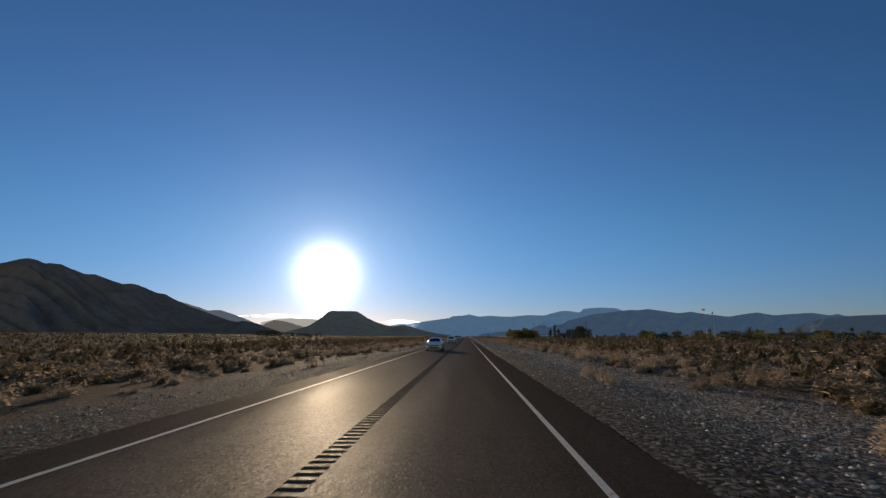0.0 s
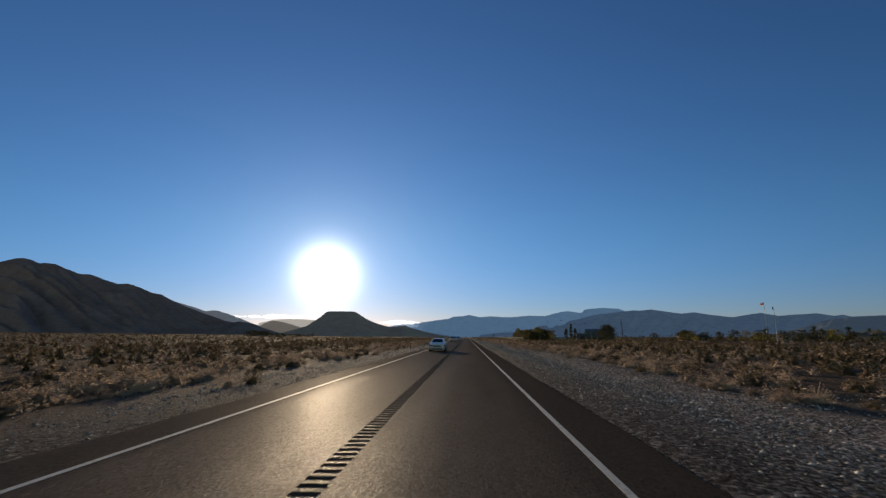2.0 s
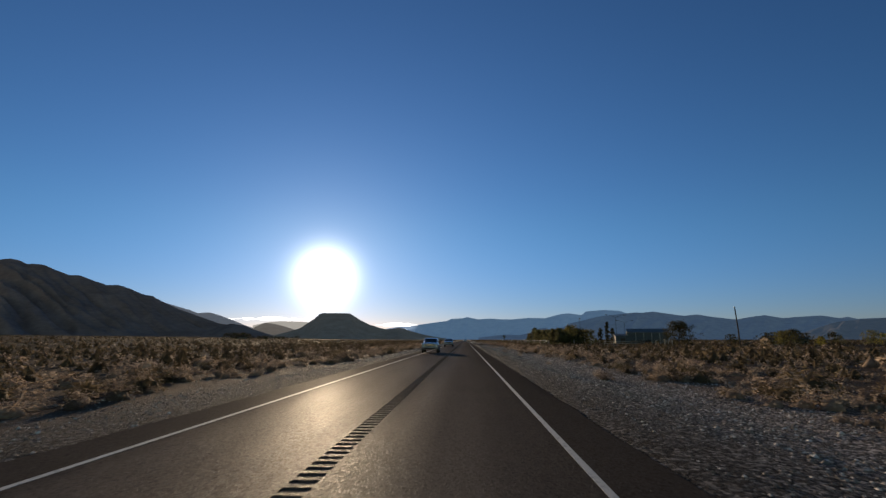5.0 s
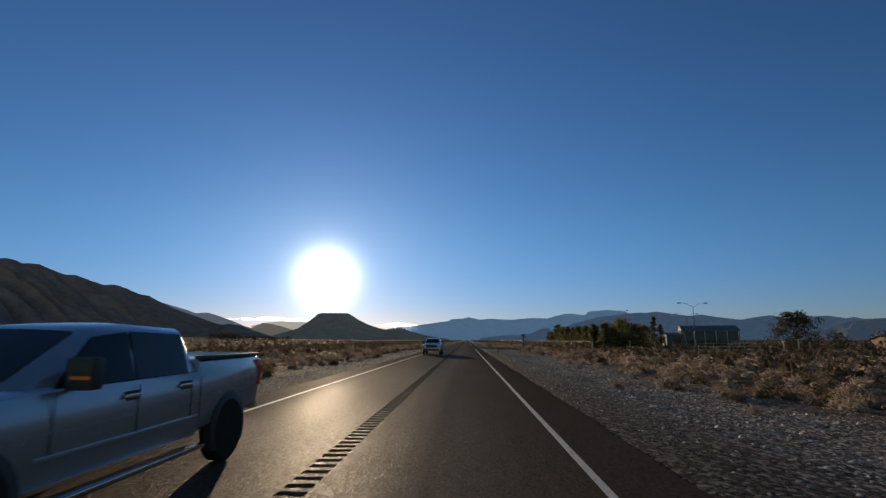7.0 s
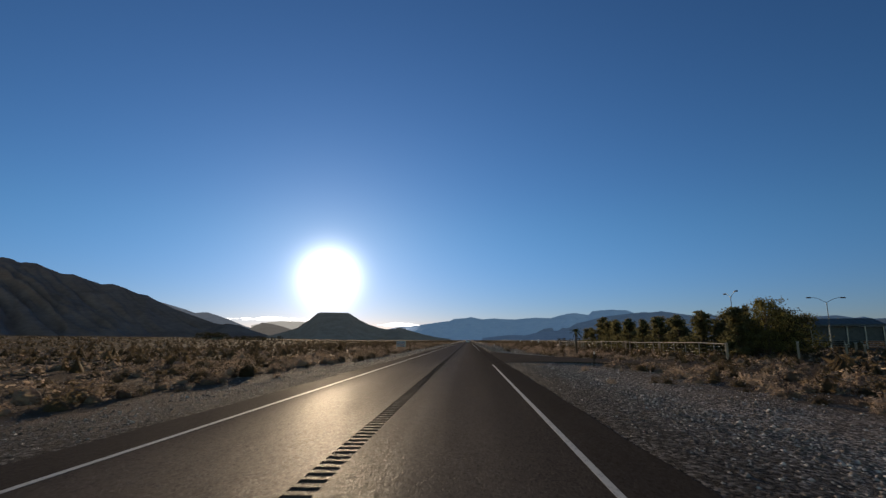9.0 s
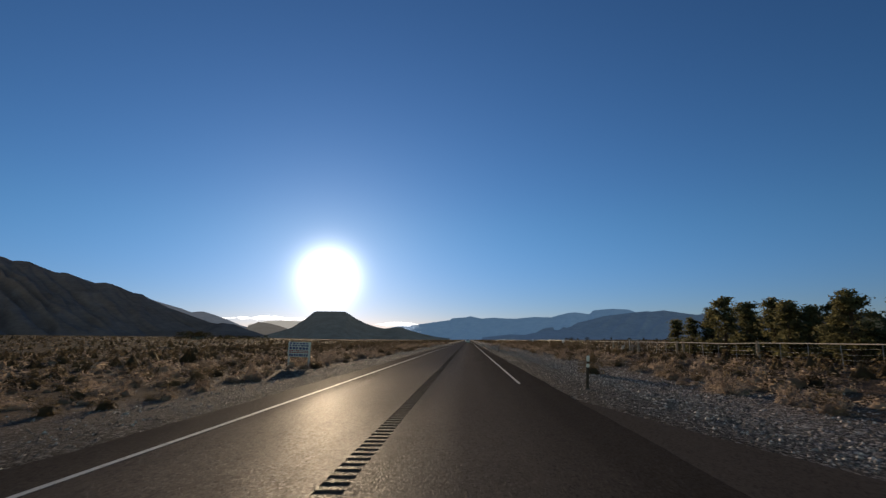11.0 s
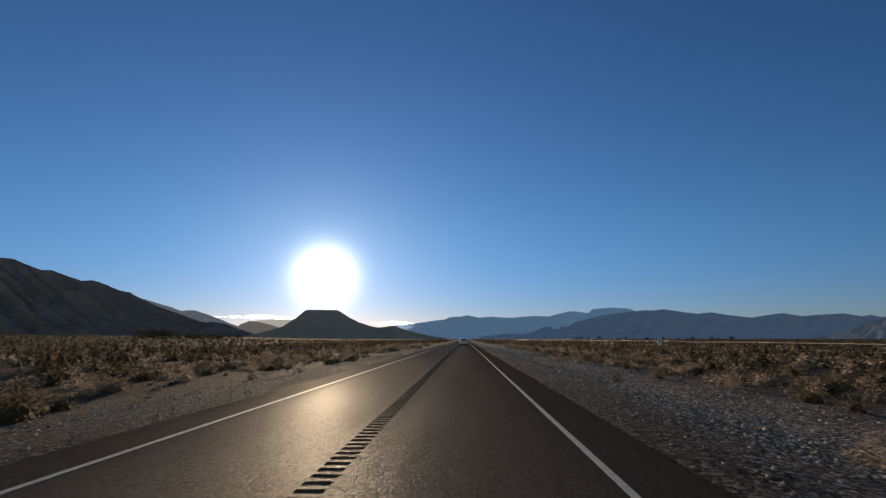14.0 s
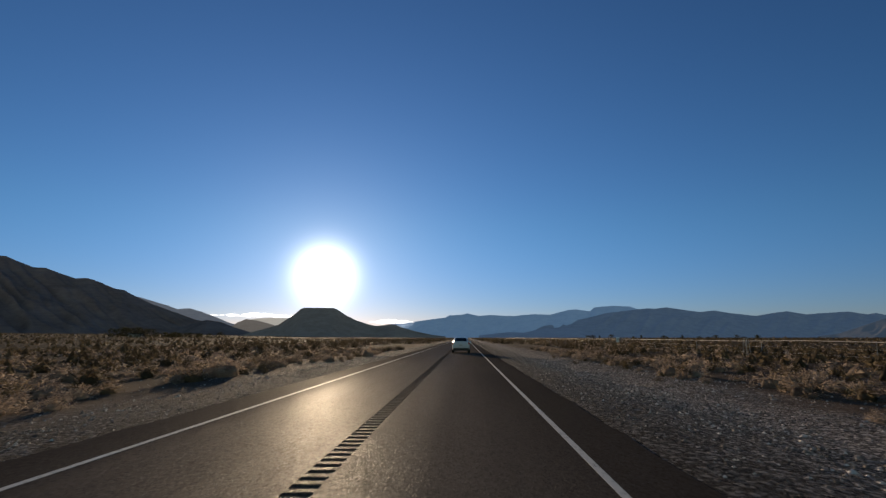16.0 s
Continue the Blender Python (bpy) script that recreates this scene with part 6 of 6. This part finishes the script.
delineator(3.75, 267, 1.15, "dark roadside marker post with white reflector")
delineator(9.2, 304, 1.15, "grey marker post at the side road corner")
delineator(3.8, 342.6, 1.15, "grey marker post with two white reflectors", True)
delineator(4.2, 400.7, 1.05, "dark roadside marker post with white reflector")
for y, h, label in ((497.6, 1.95, "white board marker with dark mark on the fence line"), (579, 2.0, "white marker on the fence line")):
    t = tagged(new("fence_marker"), label, "marker", "fence markers")
    part("post", tube([(0, 0, -0.3), (0, 0, h)], 0.05, 8), WOOD_POST, t)
    b = part("plate", box(-0.33, 0.33, -0.06, 0.0, h - 0.85, h + 0.1, 0.02), REFLECT, t, "white plate")
    part("mark", box(-0.22, 0.20, -0.068, -0.058, h - 0.28, h - 0.12), BLACK_TRIM, b)
    t.matrix_basis = pose(FAR_X - 0.3, y, float(ground_z(FAR_X, y)))

LITTER = simple("white_plastic", (0.75, 0.75, 0.74), 0.4, 0, 0.1, 12)
for x, y, w in ((-9.4, 246.8, 0.17), (-20, 457.5, 0.42), (5.0, 441.5, 0.08)):
    bm = bmesh.new()
    bmesh.ops.create_icosphere(bm, subdivisions=3, radius=1)
    for v in bm.verts:
        v.co *= 1 + 0.5 * noise.noise(v.co * 2.3 + Vector((x, y, 0)))
        v.co.z = max(v.co.z, -0.45)
    bag = tagged(new("plastic_bag"), "crumpled white plastic bag lying on the desert ground", "litter", "litter")
    part("film", bm, LITTER, bag)
    bag.matrix_basis = pose(x, y, float(ground_z(x, y)) + 0.45 * w * 0.6) @ Matrix.Diagonal((w, w * 0.7, w * 0.6, 1))

BAR_BLUE = simple("sign_blue_print", (0.06, 0.07, 0.22), 0.6, 0, 0.1, 9)
BAR_RED = simple("sign_red_print", (0.35, 0.05, 0.07), 0.6, 0, 0.1, 9)


def roadside_sign():
    t = tagged(new("roadside_sign"), "white board sign with blue and red print on two posts", "sign")
    for x in (-0.80, 0.80):
        part("post", box(x - 0.045, x + 0.045, -0.03, 0.06, -0.4, 1.84, 0.01), STEEL_WHITE, t, "white post")
    board = part("board", box(-0.88, 0.88, -0.055, -0.03, 0.74, 1.82, 0.006), REFLECT, t, "white board")
    rows = [(1.72, 0.10, BAR_BLUE, 6), (1.56, 0.11, BAR_BLUE, 7), (1.36, 0.16, BAR_BLUE, 6), (1.18, 0.08, BAR_RED, 9), (1.06, 0.07, BAR_RED, 8), (0.87, 0.16, BAR_BLUE, 8)]
    r = random.Random(3)
    for z, hh, mat, n in rows:
        x = -0.78
        for k in range(n):
            w = (1.56 / n) * r.uniform(0.55, 0.85)
            part("print_bar", box(x, x + w, -0.060, -0.054, z - hh / 2, z + hh / 2), mat, board)
            x += 1.56 / n
    t.matrix_basis = pose(-12.8, 362, float(ground_z(-12.8, 362)) - 0.05, 0, 2, -8)
    return t


roadside_sign()

# ---------------------------------------------------------------- low clouds behind the hills
def cloud_bank(az0, az1, el, depth, seed, grow=1.0):
    """A long low bank of small puffs far behind the hills."""
    r = np.random.default_rng(seed)
    bm = bmesh.new()
    n = 46
    for k in range(n):
        a = radians(az0 + (az1 - az0) * r.uniform())
        x, y = math.tan(a) * depth, depth + r.uniform(-30, 30)
        edge = math.sin(math.pi * min(1, max(0, (math.degrees(a) - az0) / (az1 - az0))))
        z = math.tan(radians(el + 0.22 * edge * r.uniform(-0.5, 1))) * math.hypot(x, y)
        s = r.uniform(11, 22) * (0.4 + 0.8 * edge) * grow
        bmesh.ops.create_icosphere(bm, subdivisions=2, radius=1, matrix=Matrix.Translation((x, y + 265, z)) @ Matrix.Diagonal((s * 3.2, s, s * 0.6, 1)))
    for v in bm.verts:
        v.co += Vector((0, 0, (noise.noise(v.co / 15) * 4)))
    for f in bm.faces:
        f.smooth = True
    me = bpy.data.meshes.new("cloud")
    bm.to_mesh(me); bm.free()
    me.materials.append(CLOUD)
    return tagged(new("cloud", me), "bright low white cloud bank on the horizon", "cloud", kind="structure")


def cloud_material():
    m, n, l, b = material("self_glowing_cloud", 1.0, spec=0.0)
    b.inputs["Base Color"].default_value = (0.9, 0.9, 0.9, 1)
    # sunlight through the cloud is added as the cloud's own emission
    b.inputs["Emission Color"].default_value, b.inputs["Emission Strength"].default_value = (1.0, 0.97, 0.92, 1), 2.0
    tr = n.new("ShaderNodeBsdfTranslucent"); tr.inputs["Color"].default_value = (0.95, 0.95, 0.95, 1)
    mx = n.new("ShaderNodeMixShader"); mx.inputs[0].default_value = 0.5
    l.new(b.outputs[0], mx.inputs[1]); l.new(tr.outputs[0], mx.inputs[2])
    clear = n.new("ShaderNodeBsdfTransparent")
    soft = n.new("ShaderNodeMixShader")
    l.new(add_math(n, l, "MULTIPLY", add_noise(n, l, 0.02, 5, place(n)), 1.1, True), soft.inputs[0])
    l.new(clear.outputs[0], soft.inputs[1]); l.new(mx.outputs[0], soft.inputs[2])
    l.new(soft.outputs[0], n["Material Output"].inputs["Surface"])
    return m


CLOUD = cloud_material()
cloud_bank(-26.0, -16.8, 2.18, 4580, 5, 0.85)
cloud_bank(-10.2, -5.6, 1.64, 4580, 6, 0.6)
